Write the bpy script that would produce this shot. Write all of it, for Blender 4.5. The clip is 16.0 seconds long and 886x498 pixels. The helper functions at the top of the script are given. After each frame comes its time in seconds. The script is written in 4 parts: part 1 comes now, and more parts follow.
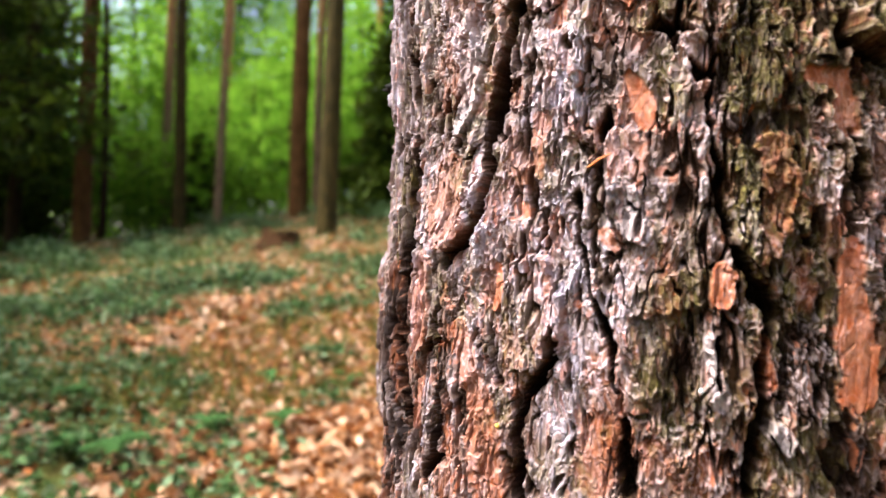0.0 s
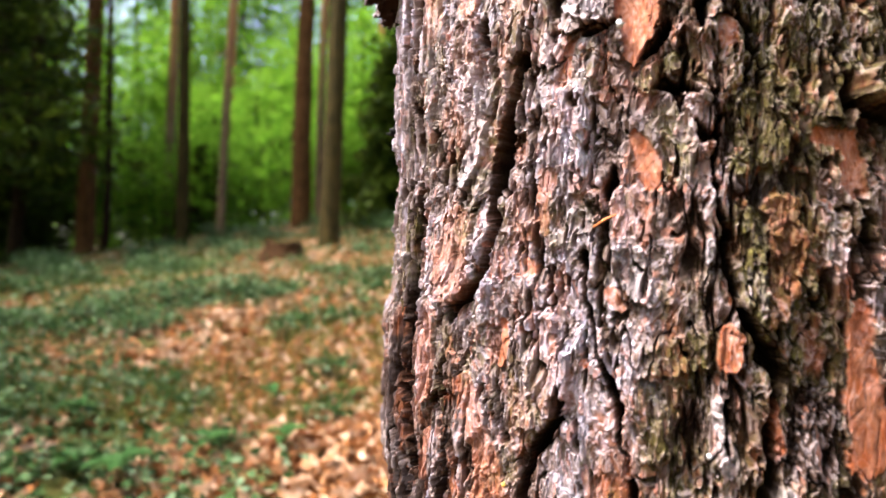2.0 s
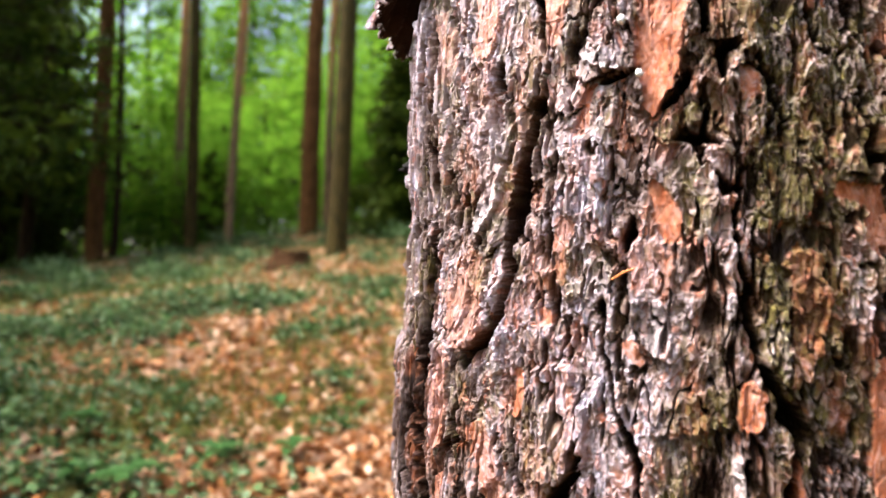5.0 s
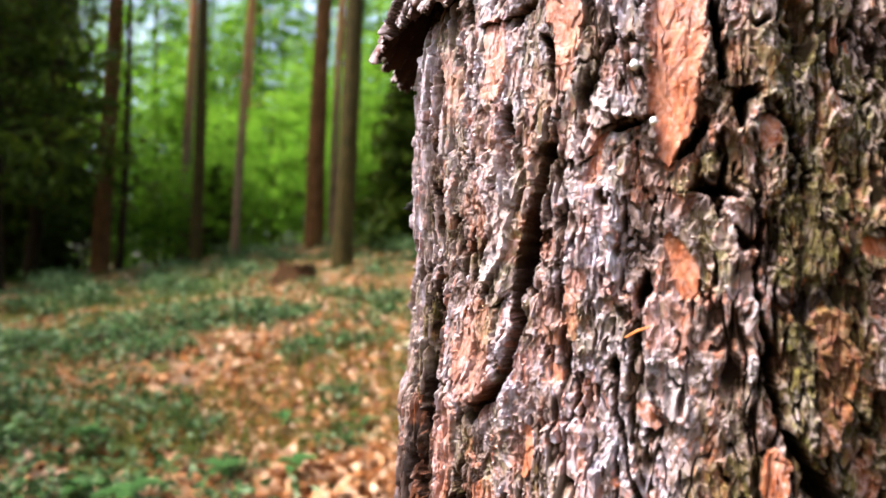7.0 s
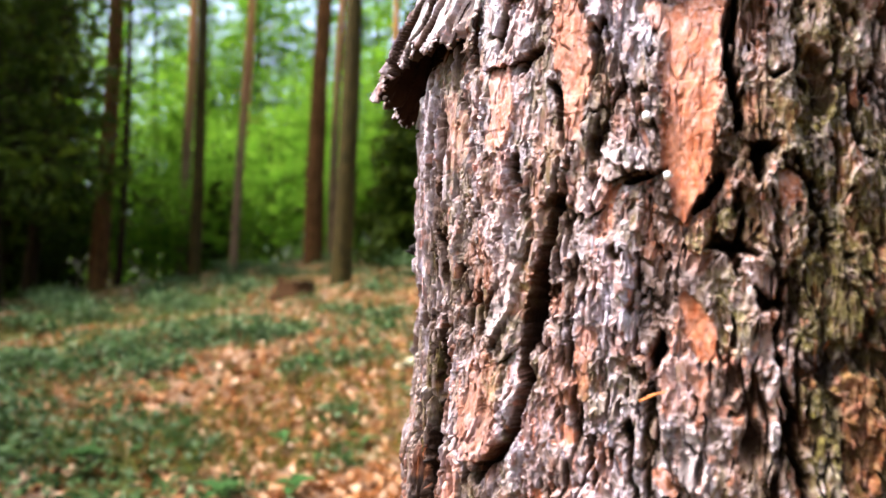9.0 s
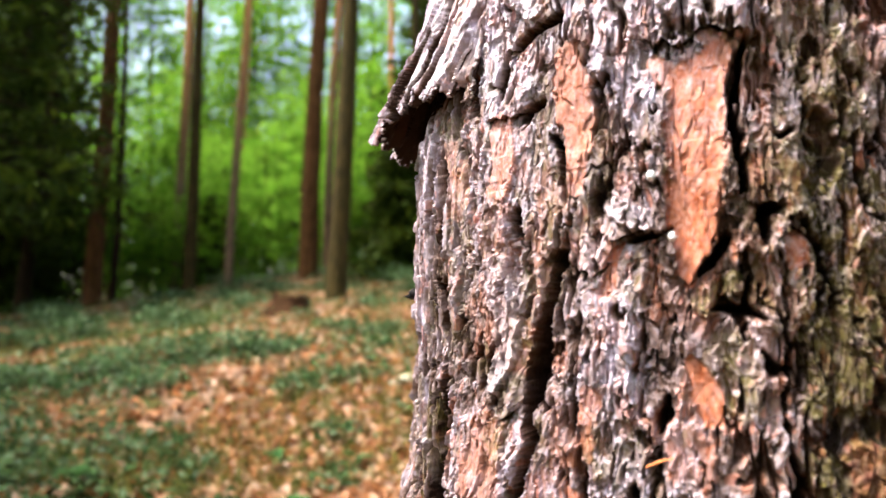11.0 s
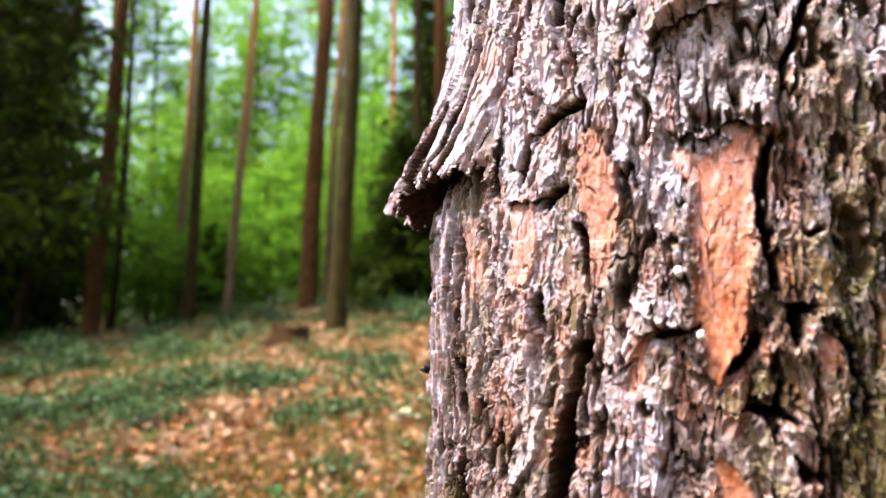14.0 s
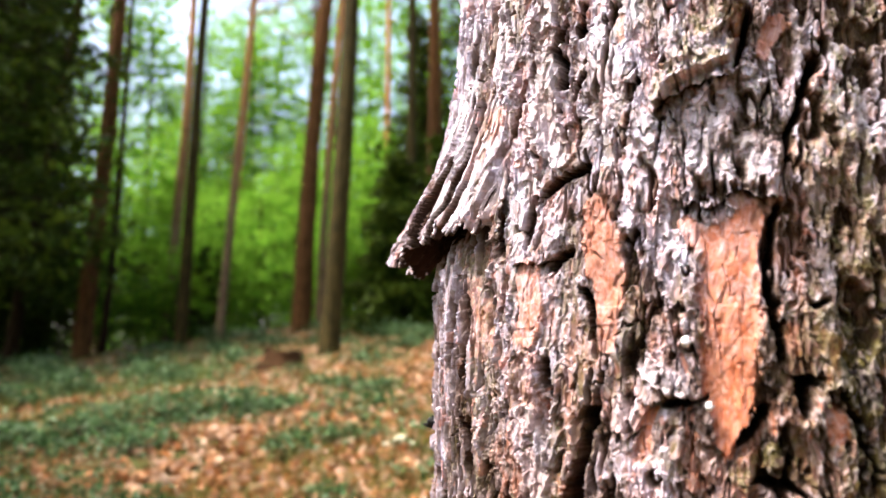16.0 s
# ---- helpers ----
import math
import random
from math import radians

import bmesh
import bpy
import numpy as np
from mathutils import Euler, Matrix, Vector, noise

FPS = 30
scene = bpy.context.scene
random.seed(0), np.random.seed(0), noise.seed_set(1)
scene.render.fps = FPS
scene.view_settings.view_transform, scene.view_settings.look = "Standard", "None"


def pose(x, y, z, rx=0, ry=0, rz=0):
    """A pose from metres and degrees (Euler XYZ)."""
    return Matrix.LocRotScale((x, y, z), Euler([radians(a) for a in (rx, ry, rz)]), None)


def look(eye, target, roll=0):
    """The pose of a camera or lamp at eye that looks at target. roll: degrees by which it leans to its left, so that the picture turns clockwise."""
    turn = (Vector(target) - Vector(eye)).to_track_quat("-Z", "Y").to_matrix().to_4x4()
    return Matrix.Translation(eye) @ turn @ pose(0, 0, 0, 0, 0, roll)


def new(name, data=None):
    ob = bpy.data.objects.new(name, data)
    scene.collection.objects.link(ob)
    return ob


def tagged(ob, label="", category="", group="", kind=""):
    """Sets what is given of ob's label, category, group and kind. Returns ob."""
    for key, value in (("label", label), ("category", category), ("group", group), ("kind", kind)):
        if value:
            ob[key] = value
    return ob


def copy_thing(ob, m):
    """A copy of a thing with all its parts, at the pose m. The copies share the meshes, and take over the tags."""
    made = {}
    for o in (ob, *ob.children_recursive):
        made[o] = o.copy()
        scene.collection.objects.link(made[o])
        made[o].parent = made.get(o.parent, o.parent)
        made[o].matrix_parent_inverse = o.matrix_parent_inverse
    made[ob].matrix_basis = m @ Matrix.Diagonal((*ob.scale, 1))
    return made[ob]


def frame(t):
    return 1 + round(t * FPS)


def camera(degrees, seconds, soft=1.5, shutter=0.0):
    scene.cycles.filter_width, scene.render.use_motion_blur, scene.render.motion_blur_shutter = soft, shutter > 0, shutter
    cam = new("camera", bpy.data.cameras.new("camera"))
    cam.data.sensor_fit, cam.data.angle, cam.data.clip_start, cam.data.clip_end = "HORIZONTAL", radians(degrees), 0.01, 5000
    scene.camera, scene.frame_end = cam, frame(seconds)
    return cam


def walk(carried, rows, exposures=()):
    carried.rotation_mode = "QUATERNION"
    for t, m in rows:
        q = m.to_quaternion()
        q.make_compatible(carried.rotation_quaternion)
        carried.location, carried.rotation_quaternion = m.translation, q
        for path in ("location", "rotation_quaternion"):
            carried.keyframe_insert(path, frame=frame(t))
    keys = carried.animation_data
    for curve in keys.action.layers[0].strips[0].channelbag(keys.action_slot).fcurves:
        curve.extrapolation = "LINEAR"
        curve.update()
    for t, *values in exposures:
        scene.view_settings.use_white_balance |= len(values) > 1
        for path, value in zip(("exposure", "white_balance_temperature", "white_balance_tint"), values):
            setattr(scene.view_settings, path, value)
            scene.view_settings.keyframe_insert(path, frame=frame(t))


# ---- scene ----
cam = camera(62.0, 16.0)
cam.data.dof.use_dof = True
cam.data.dof.focus_distance = 0.485
cam.data.dof.aperture_fstop = 6.2

EXPOSURE, KELVIN, TINT = 2.25, 6150, 12
# seconds, eye in metres, yaw, pitch, roll in degrees
PATH = [
    (0, (-0.0000, 0.0000, 1.4500), 0.000, 0.876, -0.094),
    (0.5, (-0.0003, -0.0007, 1.4548), -0.001, 0.916, -0.027),
    (1, (-0.0006, -0.0009, 1.4626), 0.062, 1.065, -0.138),
    (1.5, (-0.0012, -0.0007, 1.4712), 0.097, 1.255, -0.316),
    (2, (-0.0014, 0.0009, 1.4773), 0.189, 1.555, -0.255),
    (2.5, (-0.0020, 0.0011, 1.4827), 0.221, 1.791, -0.167),
    (3, (-0.0029, 0.0009, 1.4876), 0.279, 1.899, -0.120),
    (3.5, (-0.0039, 0.0022, 1.4925), 0.425, 2.043, -0.097),
    (4, (-0.0048, 0.0029, 1.4960), 0.533, 2.125, -0.053),
    (6.5, (-0.0058, 0.0173, 1.5137), 1.065, 2.687, 0.280),
    (7, (-0.0059, 0.0222, 1.5227), 1.178, 3.098, 0.161),
    (7.5, (-0.0068, 0.0265, 1.5281), 1.168, 3.568, 0.145),
    (8, (-0.0078, 0.0301, 1.5330), 1.170, 3.831, 0.113),
    (8.5, (-0.0087, 0.0328, 1.5391), 1.181, 4.018, 0.019),
    (9, (-0.0095, 0.0356, 1.5452), 1.098, 4.207, 0.013),
    (11.5, (-0.0142, 0.0405, 1.5744), 0.646, 5.560, -0.091),
    (12, (-0.0163, 0.0419, 1.5798), 0.602, 5.931, 0.005),
    (12.5, (-0.0188, 0.0423, 1.5855), 0.676, 6.193, 0.108),
    (13, (-0.0202, 0.0427, 1.5903), 0.738, 6.530, 0.157),
    (13.5, (-0.0225, 0.0421, 1.5962), 0.717, 7.035, 0.123),
    (14, (-0.0243, 0.0415, 1.6006), 0.719, 7.466, 0.259),
    (14.5, (-0.0261, 0.0404, 1.6065), 0.686, 7.798, 0.373),
    (15, (-0.0283, 0.0390, 1.6142), 0.529, 8.261, 0.432),
    (15.5, (-0.0298, 0.0382, 1.6190), 0.393, 8.674, 0.414),
    (16, (-0.0315, 0.0370, 1.6227), 0.216, 9.207, 0.288),
]
walk(cam, [(t, pose(*eye, 0, 0, yaw) @ pose(0, 0, 0, 90 + pitch) @ pose(0, 0, 0, 0, 0, roll)) for t, eye, yaw, pitch, roll in PATH],
     [(0, EXPOSURE, KELVIN, TINT), (16, EXPOSURE, KELVIN, TINT)])

# ---- world and light ----
SUN_ELEVATION, SUN_HEADING = 62.0, 262.0   # heading: degrees clockwise from +y, where the light comes from
world = bpy.data.worlds.new("forest_sky")
scene.world = world
world.use_nodes = True
wn = world.node_tree.nodes
sky = wn.new("ShaderNodeTexSky")
sky.sky_type = "NISHITA"
sky.sun_disc = False
sky.sun_elevation = radians(SUN_ELEVATION)
sky.sun_rotation = radians(SUN_HEADING)
sky.air_density, sky.dust_density, sky.ozone_density = 1.0, 8.0, 0.6
wn["Background"].inputs["Strength"].default_value = 0.15
world.node_tree.links.new(sky.outputs["Color"], wn["Background"].inputs["Color"])
sun_data = bpy.data.lights.new("sun", "SUN")
sun_data.energy, sun_data.angle, sun_data.color = 3.0, radians(10), (1.0, 0.95, 0.88)
sun = new("sun", sun_data)
_h, _e = radians(SUN_HEADING), radians(SUN_ELEVATION)
sun.matrix_world = look((math.sin(_h) * math.cos(_e) * 40, math.cos(_h) * math.cos(_e) * 40, math.sin(_e) * 40), (0, 0, 0))

# ---- materials ----


def material(name):
    m = bpy.data.materials.new(name)
    m.use_nodes = True
    return m, m.node_tree.nodes, m.node_tree.links, m.node_tree.nodes["Principled BSDF"]


def node(nodes, kind, **values):
    n = nodes.new("ShaderNode" + kind)
    for key, value in values.items():
        n.inputs[key.replace("_", " ")].default_value = value
    return n


def mixed(nodes, links, fac, a, b, mode="MIX"):
    """Mix two colours; fac, a and b are sockets or values."""
    n = nodes.new("ShaderNodeMix")
    n.data_type, n.blend_type = "RGBA", mode
    for index, value in ((0, fac), (6, a), (7, b)):
        if isinstance(value, bpy.types.NodeSocket):
            links.new(value, n.inputs[index])
        elif isinstance(value, tuple):
            n.inputs[index].default_value = (*value, 1)
        else:
            n.inputs[index].default_value = value
    return n.outputs[2]


def ramp(nodes, links, value, low, high, to_low=0.0, to_high=1.0):
    n = nodes.new("ShaderNodeMapRange")
    n.clamp = True
    links.new(value, n.inputs["Value"])
    n.inputs["From Min"].default_value, n.inputs["From Max"].default_value = low, high
    n.inputs["To Min"].default_value, n.inputs["To Max"].default_value = to_low, to_high
    return n.outputs[0]


def attribute(nodes, name):
    n = nodes.new("ShaderNodeAttribute")
    n.attribute_name = name
    return n.outputs["Fac"]


def noise_of(nodes, links, scale, detail=4.0, rough=0.6, stretch=(1, 1, 1)):
    coords = nodes.new("ShaderNodeNewGeometry")
    mapping = nodes.new("ShaderNodeMapping")
    mapping.inputs["Scale"].default_value = stretch
    links.new(coords.outputs["Position"], mapping.inputs["Vector"])
    n = node(nodes, "TexNoise", Scale=scale, Detail=detail, Roughness=rough)
    links.new(mapping.outputs["Vector"], n.inputs["Vector"])
    return n.outputs["Fac"]


def bumped(nodes, links, shader, height, strength, distance):
    n = node(nodes, "Bump", Strength=strength, Distance=distance)
    links.new(height, n.inputs["Height"])
    links.new(n.outputs["Normal"], shader.inputs["Normal"])


def near_bark():
    """Weathered grey-mauve scales over brown, with raw orange patches and olive algae."""
    m, nodes, links, bsdf = material("pine_bark")
    tone, orange, moss, pale = (attribute(nodes, a) for a in ("tone", "orange", "moss", "pale"))
    fine = noise_of(nodes, links, 900, 5, 0.65, (1, 1, 0.5))
    mid = noise_of(nodes, links, 160, 4, 0.6, (1, 1, 0.45))
    big = noise_of(nodes, links, 38, 3, 0.55)
    shift = node(nodes, "Math")
    shift.operation, shift.use_clamp = "MULTIPLY", True
    links.new(tone, shift.inputs[0])
    links.new(ramp(nodes, links, mid, 0.36, 0.66, 0.72, 1.32), shift.inputs[1])
    weather = nodes.new("ShaderNodeValToRGB")
    # the near-black end also paints the shade in cracks and recesses
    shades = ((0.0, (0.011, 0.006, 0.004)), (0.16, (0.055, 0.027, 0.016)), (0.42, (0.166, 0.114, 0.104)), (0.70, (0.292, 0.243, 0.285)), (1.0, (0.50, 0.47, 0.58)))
    for k, (place, colour) in enumerate(shades):
        stop = weather.color_ramp.elements[k] if k < 2 else weather.color_ramp.elements.new(place)
        stop.position, stop.color = place, (*colour, 1)
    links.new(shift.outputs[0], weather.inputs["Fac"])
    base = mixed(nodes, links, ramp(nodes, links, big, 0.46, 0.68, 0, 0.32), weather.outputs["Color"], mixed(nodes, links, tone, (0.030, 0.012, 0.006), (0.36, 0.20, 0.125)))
    raw = mixed(nodes, links, ramp(nodes, links, mid, 0.38, 0.65), (0.37, 0.092, 0.030), (0.50, 0.195, 0.105))
    bare = nodes.new("ShaderNodeMath")
    bare.operation = "MULTIPLY"
    links.new(orange, bare.inputs[0])
    links.new(ramp(nodes, links, noise_of(nodes, links, 300, 4, 0.65, (1, 1, 0.5)), 0.33, 0.55, 0.62, 1.0), bare.inputs[1])
    base = mixed(nodes, links, bare.outputs[0], base, raw)
    green = mixed(nodes, links, fine, (0.040, 0.034, 0.008), (0.23, 0.195, 0.060))
    cover = nodes.new("ShaderNodeMath")
    cover.operation, cover.use_clamp = "MULTIPLY", True
    links.new(moss, cover.inputs[0])
    links.new(ramp(nodes, links, noise_of(nodes, links, 210, 5, 0.7, (1, 1, 0.7)), 0.38, 0.60), cover.inputs[1])
    base = mixed(nodes, links, cover.outputs[0], base, green)
    base = mixed(nodes, links, pale, base, (0.56, 0.49, 0.52))
    base = mixed(nodes, links, ramp(nodes, links, fine, 0.3, 0.7), mixed(nodes, links, 1.0, base, (0.72, 0.70, 0.70), "MULTIPLY"), base)
    links.new(base, bsdf.inputs["Base Color"])
    links.new(ramp(nodes, links, fine, 0.3, 0.7, 0.45, 0.68), bsdf.inputs["Roughness"])
    links.new(ramp(nodes, links, tone, 0.0, 0.35, 0.02, 0.27), bsdf.inputs["Specular IOR Level"])
    # thin layers: noise cut into steps with sharp edges
    height = fine
    for scale, steps, share in ((110, 9.0, 1.6), (330, 5.0, 0.8)):
        level = node(nodes, "Math")
        level.operation = "MULTIPLY"
        links.new(noise_of(nodes, links, scale, 4, 0.6, (1, 1, 0.42)), level.inputs[0])
        level.inputs[1].default_value = steps
        saw = node(nodes, "Math")
        saw.operation = "FRACT"
        links.new(level.outputs[0], saw.inputs[0])
        total = node(nodes, "Math")
        total.operation = "MULTIPLY_ADD"
        links.new(saw.outputs[0], total.inputs[0])
        total.inputs[1].default_value = share
        links.new(height, total.inputs[2])
        height = total.outputs[0]
    bumped(nodes, links, bsdf, height, 0.42, 0.0007)
    return m


def far_bark(name, low, high, top, top_from=4.0):
    """Bark of the trees in the distance: rough grey-brown below, orange and smoother up the stem."""
    m, nodes, links, bsdf = material(name)
    patch = noise_of(nodes, links, 14, 5, 0.65, (1, 1, 0.3))
    fine = noise_of(nodes, links, 60, 4, 0.6, (1, 1, 0.35))
    base = mixed(nodes, links, ramp(nodes, links, patch, 0.35, 0.65), low, high)
    sep = nodes.new("ShaderNodeSeparateXYZ")
    pos = nodes.new("ShaderNodeNewGeometry")
    links.new(pos.outputs["Position"], sep.inputs[0])
    base = mixed(nodes, links, ramp(nodes, links, sep.outputs["Z"], top_from, top_from + 4.5), base, mixed(nodes, links, fine, top, tuple(c * 0.7 for c in top)))
    links.new(base, bsdf.inputs["Base Color"])
    bsdf.inputs["Roughness"].default_value = 0.85
    bsdf.inputs["Specular IOR Level"].default_value = 0.05
    bumped(nodes, links, bsdf, fine, 0.8, 0.03)
    return m


def leaf_material(name, colours, through_light, rough=0.5, gloss=0.03):
    """Leaves, each of its own tint, that let some light through."""
    m, nodes, links, bsdf = material(name)
    geo = nodes.new("ShaderNodeNewGeometry")
    tint = nodes.new("ShaderNodeValToRGB")
    tint.color_ramp.interpolation = "LINEAR"
    el = tint.color_ramp.elements
    while len(el) < len(colours):
        el.new(0.5)
    for k, c in enumerate(colours):
        el[k].position = k / (len(colours) - 1)
        el[k].color = (*c, 1)
    links.new(geo.outputs["Random Per Island"], tint.inputs["Fac"])
    mottle = noise_of(nodes, links, 25, 3, 0.6)
    colour = mixed(nodes, links, ramp(nodes, links, mottle, 0.3, 0.7), mixed(nodes, links, 1.0, tint.outputs["Color"], (0.7, 0.72, 0.6), "MULTIPLY"), tint.outputs["Color"])
    links.new(colour, bsdf.inputs["Base Color"])
    bsdf.inputs["Roughness"].default_value = rough
    bsdf.inputs["Specular IOR Level"].default_value = gloss
    if through_light:
        glow = nodes.new("ShaderNodeBsdfTranslucent")
        links.new(colour, glow.inputs["Color"])
        mix = nodes.new("ShaderNodeMixShader")
        mix.inputs[0].default_value = through_light
        links.new(bsdf.outputs[0], mix.inputs[1])
        links.new(glow.outputs[0], mix.inputs[2])
        links.new(mix.outputs[0], nodes["Material Output"].inputs["Surface"])
    return m


def ground_material():
    """Brown forest soil with needles, patches of moss and grass."""
    m, nodes, links, bsdf = material("forest_soil")
    big, mid, fine = noise_of(nodes, links, 0.9, 4, 0.6), noise_of(nodes, links, 9, 5, 0.65), noise_of(nodes, links, 90, 4, 0.65)
    soil = mixed(nodes, links, mid, (0.022, 0.012, 0.004), (0.090, 0.045, 0.013))
    soil = mixed(nodes, links, ramp(nodes, links, fine, 0.45, 0.7), soil, (0.14, 0.075, 0.025))
    green = mixed(nodes, links, fine, (0.014, 0.020, 0.003), (0.050, 0.060, 0.010))
    base = mixed(nodes, links, ramp(nodes, links, big, 0.42, 0.6), soil, green)
    links.new(base, bsdf.inputs["Base Color"])
    bsdf.inputs["Roughness"].default_value = 0.95
    bsdf.inputs["Specular IOR Level"].default_value = 0.1
    bumped(nodes, links, bsdf, mid, 0.7, 0.05)
    return m


def plain(name, colour, rough=0.6, spread=0.6, scale=200.0):
    m, nodes, links, bsdf = material(name)
    links.new(mixed(nodes, links, noise_of(nodes, links, scale), tuple(c * spread for c in colour), colour), bsdf.inputs["Base Color"])
    bsdf.inputs["Roughness"].default_value = rough
    bsdf.inputs["Specular IOR Level"].default_value = 0.05 if rough > 0.9 else 0.2 if rough > 0.5 else 0.5
    return m


# dark inside of the loose scale, with the shade below it in the colour
SHADED_INNER_BARK = plain("shaded_inner_bark", (0.045, 0.022, 0.014), 0.8)
BARK = near_bark()
PINE_FAR = far_bark("far_pine_bark", (0.030, 0.013, 0.003), (0.092, 0.043, 0.014), (0.14, 0.058, 0.018), 7.0)
OAK_FAR = far_bark("far_mossy_bark", (0.017, 0.013, 0.004), (0.050, 0.036, 0.010), (0.035, 0.025, 0.009), 6.0)
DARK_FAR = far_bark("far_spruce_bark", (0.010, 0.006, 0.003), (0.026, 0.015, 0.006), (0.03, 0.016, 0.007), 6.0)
PALE_FAR = far_bark("far_pale_bark", (0.07, 0.045, 0.024), (0.17, 0.115, 0.062), (0.46, 0.20, 0.07), 5.0)
GREEN_LEAF = leaf_material("beech_leaf", [(0.04, 0.115, 0.007), (0.095, 0.23, 0.013), (0.16, 0.32, 0.022), (0.25, 0.42, 0.05)], 0.58)
SPRUCE_LEAF = leaf_material("spruce_needles", [(0.014, 0.024, 0.003), (0.032, 0.052, 0.005), (0.060, 0.086, 0.009)], 0.25)
PINE_LEAF = leaf_material("pine_needles", [(0.03, 0.06, 0.015), (0.06, 0.11, 0.03), (0.09, 0.15, 0.04)], 0.2)
# palest herb tint stands in for sky sheen on the leaves
HERB_LEAF = leaf_material("bilberry_leaf", [(0.014, 0.034, 0.008), (0.040, 0.080, 0.020), (0.075, 0.130, 0.045), (0.19, 0.25, 0.15)], 0.25, 0.5, 0.06)
DRY_LEAF = leaf_material("dry_leaf", [(0.07, 0.026, 0.008), (0.30, 0.115, 0.038), (0.48, 0.24, 0.12), (0.62, 0.43, 0.32), (0.34, 0.16, 0.07)], 0.12, 0.6)
GRASS = leaf_material("grass_blade", [(0.045, 0.065, 0.010), (0.10, 0.115, 0.022), (0.20, 0.15, 0.045)], 0.3)
SOIL = ground_material()
STUMP_WOOD = plain("stump_wood", (0.060, 0.042, 0.014), 0.95, 0.15, 14)
STUMP_BARK = plain("stump_bark", (0.055, 0.026, 0.010), 0.95, 0.08, 12)
STUB = plain("dead_twig", (0.008, 0.006, 0.005), 0.8, 0.5)
RESIN = plain("dried_resin", (0.72, 0.70, 0.68), 0.35, 0.5)
AMBER = plain("amber_resin", (0.75, 0.45, 0.08), 0.25, 0.7)
NEEDLE = plain("dead_needle", (0.60, 0.20, 0.06), 0.5, 0.7)

# ---- mesh helpers ----


def mesh_of(name, verts, faces, mat, smooth=True, crease=0, **attributes):
    """A mesh from numpy arrays: verts (n, 3), faces (m, 3 or 4)."""
    verts, faces = np.asarray(verts, np.float32), np.asarray(faces, np.int32)
    me = bpy.data.meshes.new(name)
    me.vertices.add(len(verts))
    me.vertices.foreach_set("co", verts.ravel())
    k = faces.shape[1]
    me.loops.add(faces.size)
    me.loops.foreach_set("vertex_index", faces.ravel())
    me.polygons.add(len(faces))
    me.polygons.foreach_set("loop_start", np.arange(len(faces), dtype=np.int32) * k)
    me.polygons.foreach_set("loop_total", np.full(len(faces), k, np.int32))
    me.polygons.foreach_set("use_smooth", np.full(len(faces), smooth))
    for key, values in attributes.items():
        me.attributes.new(key, "FLOAT", "POINT").data.foreach_set("value", np.asarray(values, np.float32))
    me.update()
    if crease:
        me.set_sharp_from_angle(angle=radians(crease))
    me.materials.append(mat)
    return me


def under(ob, parent):
    ob.parent = parent
    return ob


def part(name, mesh, parent, label=""):
    return tagged(under(new(name, mesh), parent), label)


def tube(points, radii, sides=10, wobble=0.0, rng=None):
    """Vertices and quads of a tapering tube along points, closed by a ring at each end."""
    pts, rad = np.asarray(points, float), np.asarray(radii, float)
    d = np.gradient(pts, axis=0)
    d /= np.linalg.norm(d, axis=1)[:, None]
    ref = np.where(np.abs(d[:, 2:3]) > 0.9, [[1.0, 0, 0]], [[0, 0, 1.0]])
    u = np.cross(d, ref)
    u /= np.linalg.norm(u, axis=1)[:, None]
    w = np.cross(d, u)
    a = np.linspace(0, 2 * np.pi, sides, endpoint=False)
    r = rad[:, None] * (1 + (wobble * rng.standard_normal((len(pts), sides)) if wobble else 0))
    ring = pts[:, None] + r[..., None] * (np.cos(a)[None, :, None] * u[:, None] + np.sin(a)[None, :, None] * w[:, None])
    n = len(pts)
    i, j = np.meshgrid(np.arange(n - 1), np.arange(sides), indexing="ij")
    k = (j + 1) % sides
    quads = np.stack([i * sides + j, i * sides + k, (i + 1) * sides + k, (i + 1) * sides + j], -1).reshape(-1, 4)
    return ring.reshape(-1, 3), quads


def joined(pieces):
    """Several (verts, quads) as one."""
    verts, faces, n = [], [], 0
    for v, q in pieces:
        verts.append(v)
        faces.append(q + n)
        n += len(v)
    return np.concatenate(verts), np.concatenate(faces)


def leaves(centres, length, width, rng, flat=0.6, down=0.0, fold=0.25):
    """Folded leaf shapes, each of two triangles pairs: (verts, triangles). flat: how far they lie level."""
    c = np.asarray(centres, float)
    n = len(c)
    axis = rng.standard_normal((n, 3))
    axis[:, 2] = axis[:, 2] * (1 - flat) - down
    axis /= np.linalg.norm(axis, axis=1)[:, None]
    up = rng.standard_normal((n, 3)) * (1 - flat) + [0, 0, flat + 0.05]
    side = np.cross(axis, up)
    side /= np.linalg.norm(side, axis=1)[:, None]
    up = np.cross(side, axis)
    ln = length * rng.uniform(0.6, 1.3, n)[:, None]
    wd = width * rng.uniform(0.6, 1.3, n)[:, None]
    base, tip = c - axis * ln / 2, c + axis * ln / 2
    lift = up * wd * fold
    a, b = c - axis * ln * 0.08 + side * wd / 2 + lift, c - axis * ln * 0.08 - side * wd / 2 + lift
    verts = np.stack([base, a, tip, b], 1).reshape(-1, 3)
    o = np.arange(n)[:, None] * 4
    return verts, np.concatenate([o + [0, 1, 2], o + [0, 2, 3]])


# ---- ground ----


